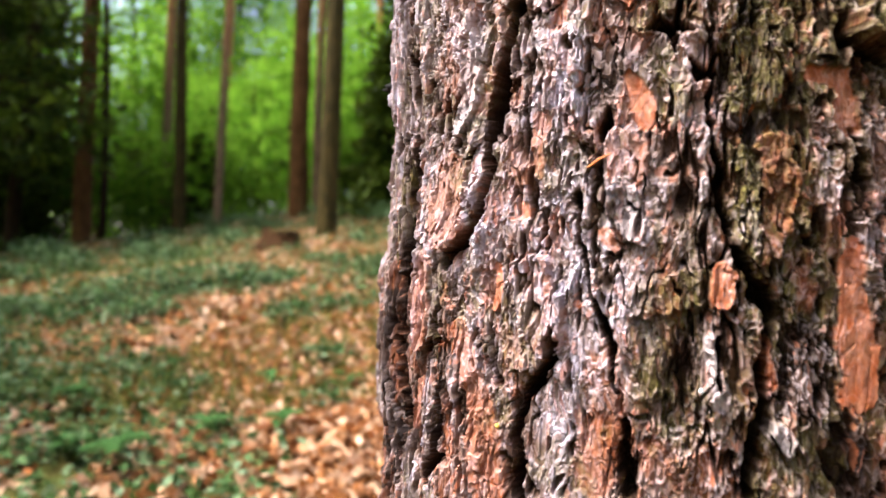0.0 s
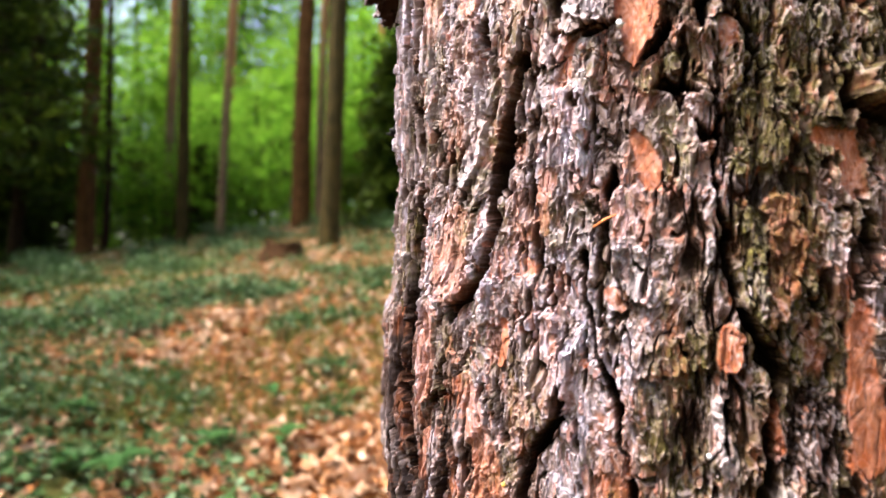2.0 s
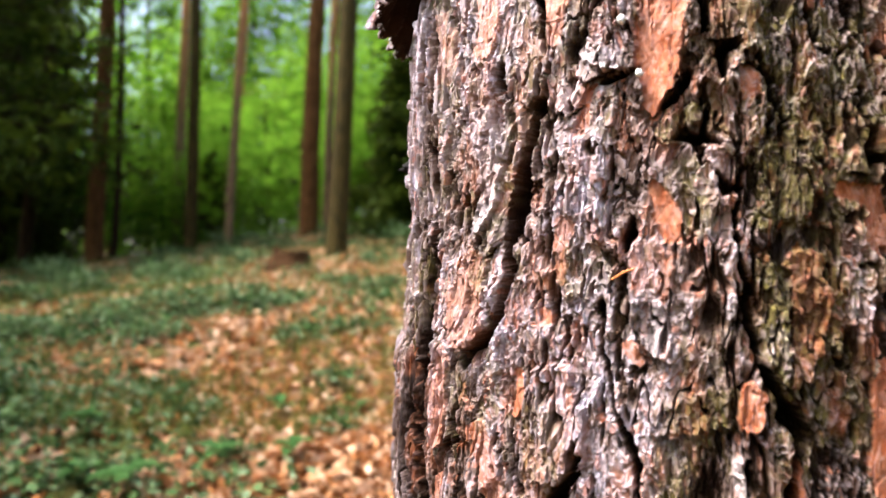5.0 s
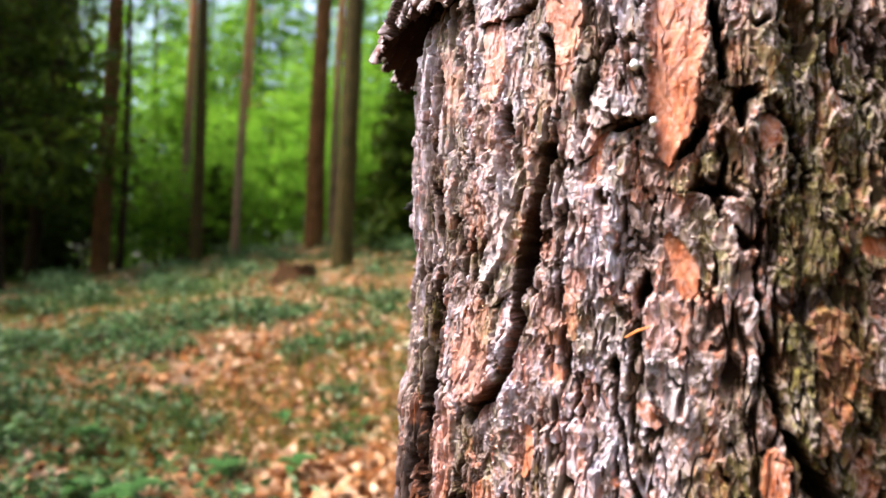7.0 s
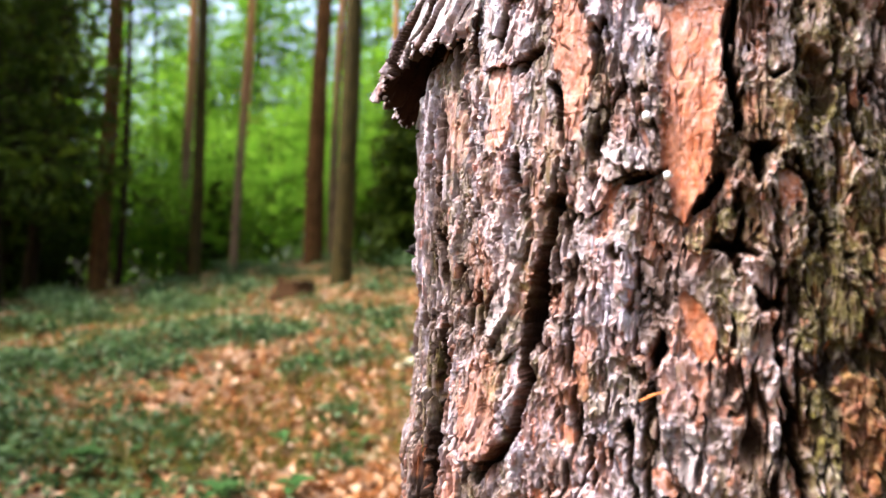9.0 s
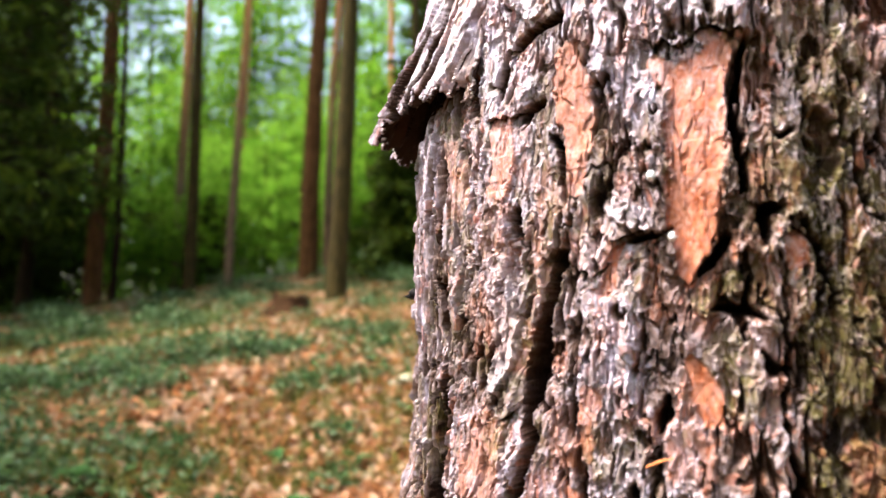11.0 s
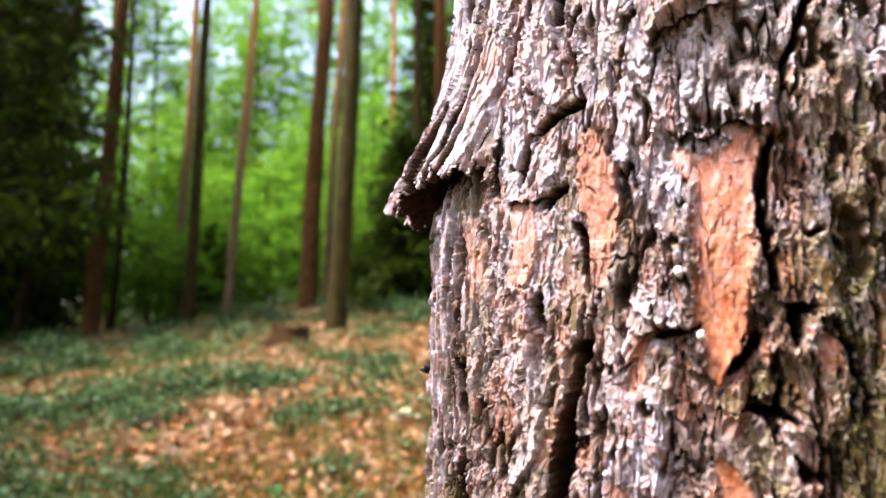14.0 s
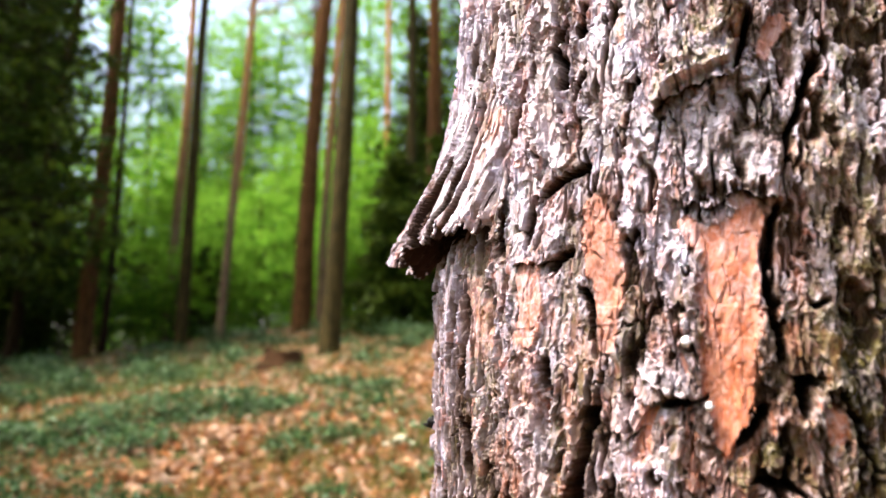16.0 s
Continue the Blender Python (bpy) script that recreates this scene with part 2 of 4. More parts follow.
def ground_z(x, y):
    x, y = np.asarray(x, float), np.asarray(y, float)
    xc, yc = np.clip(x, -16, 8), np.clip(y, -8, 24)
    bumps = 0.05 * np.sin(x * 1.3 + 0.7 * y) * np.sin(y * 0.9 - 0.4 * x) + 0.025 * np.sin(2.9 * x + 1.1) * np.sin(3.3 * y)
    return -0.084 + 0.1975 * yc - 0.0013 * yc**2 + 0.0077 * xc * yc + bumps * np.clip(np.hypot(x, y) / 4, 0, 1)


def build_ground():
    k = np.linspace(-1, 1, 261)
    gx = -3 + 14 * k + 900 * np.abs(k) ** 9 * np.sign(k)
    gy = 8 + 16 * k + 900 * np.abs(k) ** 9 * np.sign(k)
    x, y = np.meshgrid(gx, gy)
    z = ground_z(x, y)
    n = len(k)
    i, j = np.meshgrid(np.arange(n - 1), np.arange(n - 1), indexing="ij")
    faces = np.stack([i * n + j, i * n + j + 1, (i + 1) * n + j + 1, (i + 1) * n + j], -1).reshape(-1, 4)
    ob = new("ground", mesh_of("ground", np.stack([x, y, z], -1).reshape(-1, 3), faces, SOIL))
    tagged(ob, "sloping brown forest soil with moss and grass patches", "ground", kind="structure")


build_ground()

# ---- the pine in the foreground ----
AXIS_X, AXIS_Y, LEAN_X, LEAN_Y, TRUNK_R, TAPER, MID_Z = 0.1949, 0.6023, 0.0107, -0.0013, 0.2362, -0.0286, 1.55


def chance(i, j, seed):
    v = np.sin(i * 127.1 + j * 311.7 + seed * 74.7) * 43758.5453
    return v - np.floor(v)


def value_noise(u, v, seed):
    i, j = np.floor(u), np.floor(v)
    f, g = u - i, v - j
    f, g = f * f * (3 - 2 * f), g * g * (3 - 2 * g)
    a, b = chance(i, j, seed), chance(i + 1, j, seed)
    c, d = chance(i, j + 1, seed), chance(i + 1, j + 1, seed)
    return (a * (1 - f) + b * f) * (1 - g) + (c * (1 - f) + d * f) * g


def fbm(u, v, seed, octaves=4, slide=0.37):
    total, amp, norm = 0, 1.0, 0
    for k in range(octaves):
        total = total + amp * value_noise(u * 2**k + slide * (seed + k), v * 2**k + 1.7 * slide * (seed + k), seed + k)
        norm += amp
        amp *= 0.55
    return total / norm


def cells(u, v, seed, jitter=0.85):
    """Uneven cells: distance to the nearest edge, two chances, the way from the cell's middle, and its number."""
    bi, bj = np.floor(u), np.floor(v)
    f1 = np.full(u.shape, 9.0)
    f2 = np.full(u.shape, 9.0)
    ci, cj, dx, dy = np.zeros_like(u), np.zeros_like(u), np.zeros_like(u), np.zeros_like(u)
    for a in (-1, 0, 1):
        for b in (-1, 0, 1):
            i, j = bi + a, bj + b
            px = u - (i + 0.5 + jitter * (chance(i, j, seed) - 0.5))
            py = v - (j + 0.5 + jitter * (chance(i, j, seed + 31) - 0.5))
            d = np.hypot(px, py)
            near = d < f1
            f2 = np.where(near, f1, np.minimum(f2, d))
            ci, cj = np.where(near, i, ci), np.where(near, j, cj)
            dx, dy = np.where(near, px, dx), np.where(near, py, dy)
            f1 = np.where(near, d, f1)
    return f2 - f1, chance(ci, cj, seed + 7), chance(ci, cj, seed + 13), dx, dy, ci * 1000 + cj


def step(lo, hi, x):
    t = np.clip((x - lo) / (hi - lo), 0, 1)
    return t * t * (3 - 2 * t)


CRACKS, MARKS, EDGES = [], [], []


def crack(depth, *points):
    CRACKS.append((depth / 1000, points))


def mark(kind, strength, lift, *points):
    MARKS.append((kind, strength, lift / 1000, points))


def lip(lift, tall, *points):
    EDGES.append((lift / 1000, tall, points))


# deep cracks: depth in millimetres, then degrees, height and half width in millimetres along them
crack(13, (-41.5, 1.601, 4.5), (-42.2, 1.585, 3.8), (-43.2, 1.566, 5.4), (-44.6, 1.547, 8.7), (-45.4, 1.527, 5.6), (-45.7, 1.514, 4.0), (-45.1, 1.504, 2.8), (-45.7, 1.490, 2.8), (-46.8, 1.476, 3.3), (-50.2, 1.463, 4.0), (-52.7, 1.457, 3.3), (-53.6, 1.447, 2.4))
crack(14, (-65.6, 1.586, 5.8), (-66.8, 1.560, 5.8), (-66.4, 1.532, 5.8), (-67.2, 1.513, 7.0), (-67.8, 1.490, 8.2), (-68.7, 1.462, 10.5), (-70.2, 1.434, 8.2), (-70.4, 1.410, 9.3), (-69.7, 1.387, 10.5), (-67.8, 1.357, 13.8), (-68.7, 1.333, 11.6))
crack(8, (-57.4, 1.414, 1.6), (-55.6, 1.400, 2.5), (-60.1, 1.387, 1.7))
crack(9, (-55.2, 1.369, 3.0), (-55.7, 1.351, 2.5), (-56.1, 1.329, 4.6), (-58.3, 1.311, 3.8))
crack(8, (-52.3, 1.370, 1.8), (-52.0, 1.343, 2.3))
crack(7, (-44.5, 1.411, 1.2), (-43.7, 1.401, 1.5), (-42.7, 1.388, 1.5), (-42.3, 1.379, 1.5))
crack(13, (-33.2, 1.407, 1.9), (-34.0, 1.398, 2.6), (-36.8, 1.384, 3.4), (-38.1, 1.375, 3.5), (-39.5, 1.358, 3.2), (-39.2, 1.343, 4.2), (-39.5, 1.323, 4.9), (-38.6, 1.317, 4.9))
crack(9, (-31.3, 1.485, 2.9), (-30.8, 1.472, 1.3), (-30.6, 1.459, 1.9), (-30.0, 1.452, 1.3), (-29.5, 1.441, 1.2), (-28.8, 1.432, 1.2), (-28.0, 1.422, 1.5), (-26.7, 1.413, 2.1), (-26.3, 1.406, 2.1), (-26.2, 1.391, 1.2), (-25.7, 1.379, 0.9))
crack(9, (-27.0, 1.530, 2.1), (-27.6, 1.523, 2.8), (-27.9, 1.514, 1.2))
crack(11, (-14.7, 1.568, 0.9), (-14.3, 1.554, 1.7), (-14.7, 1.539, 1.4), (-14.9, 1.525, 1.2), (-14.3, 1.513, 1.1), (-13.7, 1.499, 2.0), (-13.4, 1.488, 2.9), (-13.2, 1.476, 1.7), (-12.6, 1.464, 2.3))
crack(7, (-16.7, 1.553, 1.4), (-15.7, 1.545, 2.9))
crack(16, (-11.6, 1.457, 2.3), (-10.5, 1.444, 2.6), (-8.8, 1.433, 5.7), (-7.8, 1.425, 4.9), (-7.9, 1.414, 3.1), (-8.8, 1.403, 2.3), (-8.8, 1.383, 2.3), (-8.5, 1.374, 4.3), (-9.8, 1.364, 4.2), (-10.1, 1.347, 3.7), (-10.4, 1.333, 3.4))
crack(14, (0.9, 1.574, 2.5), (0.7, 1.563, 4.0), (0.5, 1.554, 2.4))
crack(10, (1.8, 1.560, 3.7), (4.6, 1.556, 4.1), (6.5, 1.550, 3.3))
crack(10, (1.9, 1.514, 1.2), (2.8, 1.503, 2.2), (3.2, 1.489, 1.9), (4.1, 1.475, 2.2))
crack(10, (-2.4, 1.472, 1.2), (-2.6, 1.464, 2.4), (-2.9, 1.458, 2.4))
crack(5, (-21.9, 1.571, 1.4), (-20.6, 1.575, 3.0), (-19.2, 1.568, 2.4), (-18.4, 1.559, 1.2))
crack(8, (-24.6, 1.364, 3.0), (-24.3, 1.351, 3.5), (-23.9, 1.331, 4.1))
crack(9, (-4.4, 1.467, 1.2), (-3.6, 1.460, 2.6))
crack(6, (-18.7, 1.441, 0.9), (-18.1, 1.433, 0.9))
crack(7, (-13.7, 1.411, 0.9), (-13.4, 1.396, 0.8), (-13.6, 1.385, 0.6))
crack(10, (-41.8, 1.828, 3.0), (-42.5, 1.812, 2.2))
crack(9, (-46.2, 1.817, 2.0), (-47.2, 1.808, 2.4), (-45.6, 1.795, 3.1), (-45.8, 1.785, 3.1))
crack(8, (-43.4, 1.774, 1.9), (-41.8, 1.787, 1.8))
crack(9, (-41.7, 1.734, 2.1), (-43.5, 1.731, 2.9), (-45.9, 1.728, 3.1), (-48.5, 1.723, 2.0))
crack(9, (-54.0, 1.784, 1.9), (-55.2, 1.767, 2.9), (-56.5, 1.758, 3.0), (-60.1, 1.747, 2.8), (-63.4, 1.737, 3.1))
crack(13, (-79.5, 1.712, 11.3), (-81.3, 1.692, 7.8), (-77.2, 1.666, 3.4))
crack(14, (-59.6, 1.710, 6.4), (-58.0, 1.698, 5.6), (-57.2, 1.691, 2.5))
crack(9, (-55.7, 1.675, 2.8), (-56.2, 1.657, 2.4), (-54.8, 1.643, 1.4))
crack(10, (-44.4, 1.686, 2.9), (-45.8, 1.684, 4.9), (-47.1, 1.680, 3.8))
crack(7, (-42.6, 1.666, 1.0), (-41.1, 1.658, 1.7), (-40.1, 1.641, 1.3))
crack(9, (-48.6, 1.627, 1.6), (-48.2, 1.618, 2.3), (-47.0, 1.606, 1.9))
crack(11, (-39.1, 1.621, 1.0), (-40.1, 1.607, 1.6), (-41.7, 1.595, 2.0), (-42.1, 1.581, 2.7), (-42.9, 1.564, 3.3), (-43.7, 1.557, 3.4))
crack(12, (-17.6, 1.703, 2.4), (-18.5, 1.691, 2.4), (-19.1, 1.677, 1.6), (-19.5, 1.664, 1.6), (-18.9, 1.647, 2.9), (-18.5, 1.634, 1.8), (-18.6, 1.627, 1.3))
crack(11, (-20.3, 1.605, 2.6), (-21.9, 1.595, 3.1), (-23.6, 1.589, 1.6))
crack(13, (-14.7, 1.620, 2.0), (-16.7, 1.617, 3.6), (-16.4, 1.608, 2.3), (-16.4, 1.602, 1.0))
crack(9, (-12.2, 1.614, 1.0), (-11.8, 1.607, 1.5), (-10.5, 1.600, 2.0), (-10.4, 1.590, 2.0), (-9.7, 1.583, 1.5), (-9.0, 1.578, 1.3))
crack(10, (-21.5, 1.776, 1.4), (-20.5, 1.790, 2.3), (-19.7, 1.804, 2.3))
crack(12, (-12.6, 1.770, 4.4), (-13.6, 1.766, 2.5), (-14.8, 1.749, 2.2), (-15.9, 1.737, 1.4), (-16.7, 1.723, 1.1))
crack(8, (-30.9, 1.607, 2.3), (-28.2, 1.609, 1.9), (-26.9, 1.611, 1.4))
crack(9, (-18.0, 1.587, 0.8), (-18.5, 1.574, 1.5))
crack(9, (-21.0, 1.572, 1.8), (-17.9, 1.571, 2.3), (-16.6, 1.569, 1.7))
crack(8, (-12.7, 1.656, 1.3), (-14.4, 1.652, 1.3))
crack(6, (-36.1, 1.740, 1.0), (-34.3, 1.767, 1.3), (-33.6, 1.782, 1.0))
crack(7, (-30.9, 1.753, 1.2), (-31.4, 1.736, 0.9))
# plates, bare places, algae, bleached scales and changes of tone: strength, lift in millimetres, then the same
mark("raw", 0.45, 3.0, (-52.6, 1.503, 15.0), (-53.2, 1.489, 18.0), (-52.9, 1.475, 17.0), (-52.4, 1.464, 7.9))
mark("pale", 0.50, 3.0, (-51.0, 1.597, 8.2), (-49.2, 1.568, 9.6), (-49.8, 1.547, 9.7), (-51.0, 1.533, 5.4))
mark("raw", 0.55, 2.5, (-59.3, 1.449, 10.1), (-60.8, 1.424, 11.7), (-60.4, 1.402, 8.7), (-61.0, 1.394, 4.1))
mark("raw", 0.55, 1.5, (-49.6, 1.408, 8.7), (-47.6, 1.383, 9.9), (-45.2, 1.364, 11.0), (-44.5, 1.342, 12.4), (-44.2, 1.316, 14.6))
# right side darkened: its shade put into the tone, besides the algae
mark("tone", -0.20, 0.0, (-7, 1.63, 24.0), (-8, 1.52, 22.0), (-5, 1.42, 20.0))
mark("moss", 0.45, 0.0, (-63, 1.68, 14.0), (-60, 1.60, 16.0), (-62, 1.55, 12.0))
mark("tone", 0.16, 0.0, (-24, 1.775, 20.0), (-16, 1.765, 22.0), (-10, 1.80, 18.0))
mark("moss", 0.40, 0.0, (-41, 1.64, 9.0), (-42, 1.58, 9.0))
mark("moss", 0.55, 0.0, (-12, 1.60, 22.0), (-8, 1.54, 20.0))
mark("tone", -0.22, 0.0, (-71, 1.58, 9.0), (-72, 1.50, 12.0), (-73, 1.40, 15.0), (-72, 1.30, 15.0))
mark("tone", 0.15, 4.0, (-37.2, 1.441, 13.8), (-35.3, 1.419, 13.4), (-34.3, 1.405, 8.6))
mark("raw", 0.30, 2.0, (-24.5, 1.509, 12.6), (-23.9, 1.499, 10.7))
mark("pale", 0.50, 2.0, (-25.0, 1.487, 7.8), (-23.7, 1.468, 7.1))
mark("raw", 1.00, -1.0, (-24.4, 1.548, 3.6), (-22.6, 1.533, 7.7), (-22.1, 1.522, 5.3))
mark("pale", 0.80, 3.0, (-15.2, 1.490, 2.0), (-15.5, 1.482, 2.9))
mark("raw", 0.70, 1.0, (-14.7, 1.506, 2.3), (-14.5, 1.499, 1.7))
mark("moss", 0.90, 3.0, (-11.6, 1.507, 5.2), (-10.8, 1.487, 6.3), (-10.2, 1.467, 7.4), (-10.7, 1.453, 5.1))
mark("raw", 0.40, 3.0, (-7.1, 1.505, 9.3), (-6.3, 1.484, 9.3), (-7.1, 1.467, 7.5), (-8.1, 1.450, 4.0))
mark("raw", 0.80, 2.0, (-13.0, 1.443, 5.7), (-13.0, 1.434, 6.3))
mark("moss", 1.00, 9.0, (3.6, 1.570, 8.2), (6.5, 1.572, 13.0))
mark("raw", 1.00, 1.0, (1.9, 1.456, 5.5), (1.8, 1.433, 7.3), (2.7, 1.411, 11.6), (2.8, 1.384, 10.4))
mark("raw", 0.80, 0.0, (-2.4, 1.543, 4.8), (1.0, 1.540, 7.3), (1.6, 1.517, 6.1))
mark("raw", 1.00, 0.0, (-39.0, 1.481, 3.2), (-38.7, 1.476, 2.5))
mark("raw", 1.00, 0.0, (-43.1, 1.447, 2.3), (-42.7, 1.434, 3.0), (-43.6, 1.422, 2.3))
mark("raw", 1.00, 0.0, (-30.8, 1.427, 2.5), (-30.6, 1.426, 1.9))
mark("raw", 0.60, 0.0, (-36.4, 1.528, 7.5), (-37.2, 1.514, 5.5), (-37.1, 1.498, 4.1))
mark("raw", 0.90, 0.0, (-27.0, 1.464, 4.9), (-25.9, 1.456, 3.6))
mark("raw", 0.70, 0.0, (-33.3, 1.588, 3.3), (-34.1, 1.582, 4.0))
mark("moss", 0.70, 0.0, (-19.6, 1.552, 10.2), (-18.8, 1.529, 8.7))
mark("moss", 0.70, 1.0, (-9.6, 1.555, 13.0), (-8.3, 1.541, 14.5), (-11.6, 1.530, 7.2))
mark("moss", 0.60, 1.0, (-20.7, 1.433, 10.2), (-15.5, 1.439, 8.6), (-21.3, 1.410, 10.2), (-21.6, 1.386, 10.2))
mark("moss", 0.50, 0.0, (-18.0, 1.365, 11.4), (-15.4, 1.377, 8.5))
mark("moss", 0.60, 0.0, (-4.4, 1.523, 8.8), (-5.1, 1.535, 5.9), (-2.5, 1.486, 7.4))
mark("moss", 0.60, 0.0, (-46.1, 1.586, 9.0), (-47.9, 1.536, 5.9), (-49.6, 1.519, 7.9), (-50.5, 1.495, 7.1))
mark("raw", 0.35, 0.0, (-18.6, 1.336, 11.4), (-21.2, 1.352, 8.7))
mark("raw", 0.50, 0.0, (-27.4, 1.358, 15.1), (-28.1, 1.337, 12.2))
mark("pale", 0.60, 1.0, (-14.3, 1.408, 4.5), (-13.2, 1.378, 3.4))
mark("pale", 0.60, 2.0, (-7.3, 1.367, 6.8), (-5.4, 1.359, 4.0))
mark("raw", 0.90, 0.0, (-8.2, 1.411, 2.9), (-7.9, 1.389, 2.3), (-9.2, 1.378, 1.7))
mark("raw", 0.70, 0.0, (-61.1, 1.369, 4.7), (-62.6, 1.342, 5.0))
mark("tone", -0.25, 0.0, (-54.7, 1.443, 9.8), (-52.9, 1.415, 9.4), (-53.8, 1.373, 10.5), (-54.7, 1.337, 10.8))
mark("moss", 0.85, 6.0, (-23.2, 1.805, 14.0), (-26.4, 1.788, 12.5), (-23.4, 1.785, 8.1), (-29.7, 1.775, 4.9), (-31.0, 1.764, 2.8))
mark("pale", 0.50, 3.0, (-21.7, 1.755, 19.8), (-23.9, 1.735, 21.3), (-20.1, 1.725, 13.8))
mark("raw", 1.00, 0.0, (-20.4, 1.697, 6.0), (-23.1, 1.683, 13.7), (-23.3, 1.664, 14.2), (-23.5, 1.643, 14.6), (-23.6, 1.624, 13.4), (-23.7, 1.608, 10.1), (-24.3, 1.596, 4.8), (-24.4, 1.584, 3.2))
mark("raw", 0.80, 0.0, (-28.2, 1.695, 4.6), (-26.6, 1.687, 6.8))
mark("raw", 0.80, 1.0, (-40.0, 1.708, 8.5), (-39.2, 1.689, 12.6), (-38.3, 1.670, 11.0), (-38.1, 1.650, 7.1), (-38.6, 1.635, 4.8))
mark("raw", 0.80, 2.0, (-51.5, 1.677, 10.2), (-50.8, 1.659, 11.6), (-51.2, 1.643, 10.0))
mark("raw", 0.35, 2.0, (-51.2, 1.624, 9.9), (-51.0, 1.602, 10.6), (-51.9, 1.577, 11.5), (-50.2, 1.557, 12.5))
mark("raw", 0.70, 1.0, (-60.2, 1.777, 12.3), (-62.9, 1.766, 7.3), (-65.2, 1.752, 7.7))
mark("raw", 0.60, 0.0, (-36.1, 1.813, 4.0), (-35.9, 1.801, 3.0))
mark("raw", 0.80, 1.0, (-16.3, 1.794, 6.2), (-18.1, 1.780, 3.9))
mark("raw", 1.00, -1.0, (-32.1, 1.605, 2.0), (-33.5, 1.597, 3.5), (-34.2, 1.584, 2.6))
mark("raw", 0.80, 0.0, (-13.2, 1.603, 5.6), (-13.1, 1.596, 6.1))
mark("raw", 0.50, 0.0, (-16.9, 1.642, 4.2), (-17.0, 1.634, 3.6))
mark("raw", 0.50, 0.0, (-60.5, 1.654, 9.7), (-61.0, 1.634, 8.7), (-65.1, 1.673, 8.7))
mark("pale", 0.75, 2.0, (-59.0, 1.852, 8.9), (-59.4, 1.817, 13.3), (-58.4, 1.801, 6.4))
mark("pale", 0.70, 2.0, (-48.9, 1.835, 10.2), (-48.2, 1.788, 11.5), (-48.1, 1.760, 12.2), (-45.5, 1.740, 6.1))
mark("pale", 0.50, 0.0, (-51.8, 1.729, 7.9), (-52.2, 1.698, 7.8))
mark("pale", 0.45, 0.0, (-39.1, 1.808, 7.7), (-37.8, 1.780, 8.8), (-39.1, 1.755, 6.2))
mark("pale", 0.60, 2.0, (-33.7, 1.627, 5.3), (-31.4, 1.621, 6.9), (-28.8, 1.616, 4.5))
mark("pale", 0.40, 1.0, (-36.3, 1.604, 7.9), (-36.4, 1.588, 6.1))
mark("moss", 0.90, 2.0, (-22.4, 1.576, 7.7), (-19.5, 1.584, 6.1))
mark("moss", 0.65, 0.0, (-10.4, 1.750, 13.7), (-9.9, 1.708, 14.8), (-9.5, 1.668, 13.2), (-9.1, 1.627, 10.3))
mark("moss", 0.80, 0.0, (-68.8, 1.695, 7.8), (-62.6, 1.685, 8.2))
mark("moss", 0.45, 1.0, (-30.5, 1.595, 6.2), (-30.3, 1.574, 5.5))
mark("moss", 0.40, 0.0, (-45.2, 1.639, 3.6), (-45.6, 1.585, 5.0))
mark("raw", 0.60, 0.0, (-22.2, 1.708, 3.9), (-19.8, 1.699, 5.4))
# ragged lower edges of lifted plates: lift in millimetres, height of the plate, then the edge
lip(8, 0.055, (-61.1, 1.475), (-55.7, 1.463), (-52.3, 1.459), (-48.9, 1.464), (-47.3, 1.477))
lip(6, 0.040, (-52.2, 1.524), (-50.1, 1.514), (-47.8, 1.520))
lip(6, 0.045, (-40.7, 1.392), (-38.2, 1.391), (-35.6, 1.388), (-34.0, 1.391), (-32.9, 1.407))
lip(5, 0.030, (-25.6, 1.463), (-23.5, 1.460), (-21.8, 1.459))
lip(6, 0.045, (-23.5, 1.421), (-20.4, 1.423), (-18.4, 1.427), (-16.4, 1.427))
lip(7, 0.040, (-15.8, 1.429), (-13.6, 1.426), (-11.6, 1.429))
lip(5, 0.050, (-11.6, 1.459), (-9.1, 1.447), (-6.8, 1.453))
lip(4, 0.030, (-27.8, 1.479), (-25.6, 1.468), (-23.8, 1.463))
lip(9, 0.050, (1.8, 1.564), (3.9, 1.560), (6.6, 1.559))
lip(5, 0.030, (-8.8, 1.368), (-6.3, 1.359), (-4.5, 1.357))
lip(5, 0.030, (-12.3, 1.372), (-11.0, 1.363), (-9.8, 1.369))
lip(5, 0.030, (-64.4, 1.397), (-60.1, 1.389), (-57.2, 1.403))
lip(4, 0.030, (-1.7, 1.554), (0.0, 1.553), (0.8, 1.549))
lip(9, 0.055, (-31.4, 1.758), (-29.4, 1.766), (-26.2, 1.770), (-21.5, 1.771))
lip(7, 0.050, (-29.4, 1.710), (-25.5, 1.704), (-21.5, 1.711), (-17.9, 1.706))
lip(3, 0.045, (-50.6, 1.721), (-47.9, 1.724), (-44.5, 1.733), (-41.3, 1.735))
lip(6, 0.040, (-26.1, 1.599), (-24.4, 1.585), (-23.4, 1.593), (-21.2, 1.606))
lip(3, 0.035, (-54.5, 1.685), (-50.4, 1.684), (-45.8, 1.684))
lip(5, 0.030, (-34.8, 1.613), (-32.1, 1.609), (-29.4, 1.613), (-26.9, 1.611))
lip(6, 0.030, (-17.8, 1.624), (-16.1, 1.622), (-14.3, 1.623))
lip(5, 0.030, (-38.2, 1.594), (-35.6, 1.591), (-34.2, 1.596))
lip(4, 0.030, (-15.2, 1.607), (-13.4, 1.612), (-11.8, 1.607))
lip(4, 0.030, (-43.4, 1.602), (-42.1, 1.599), (-40.9, 1.604))


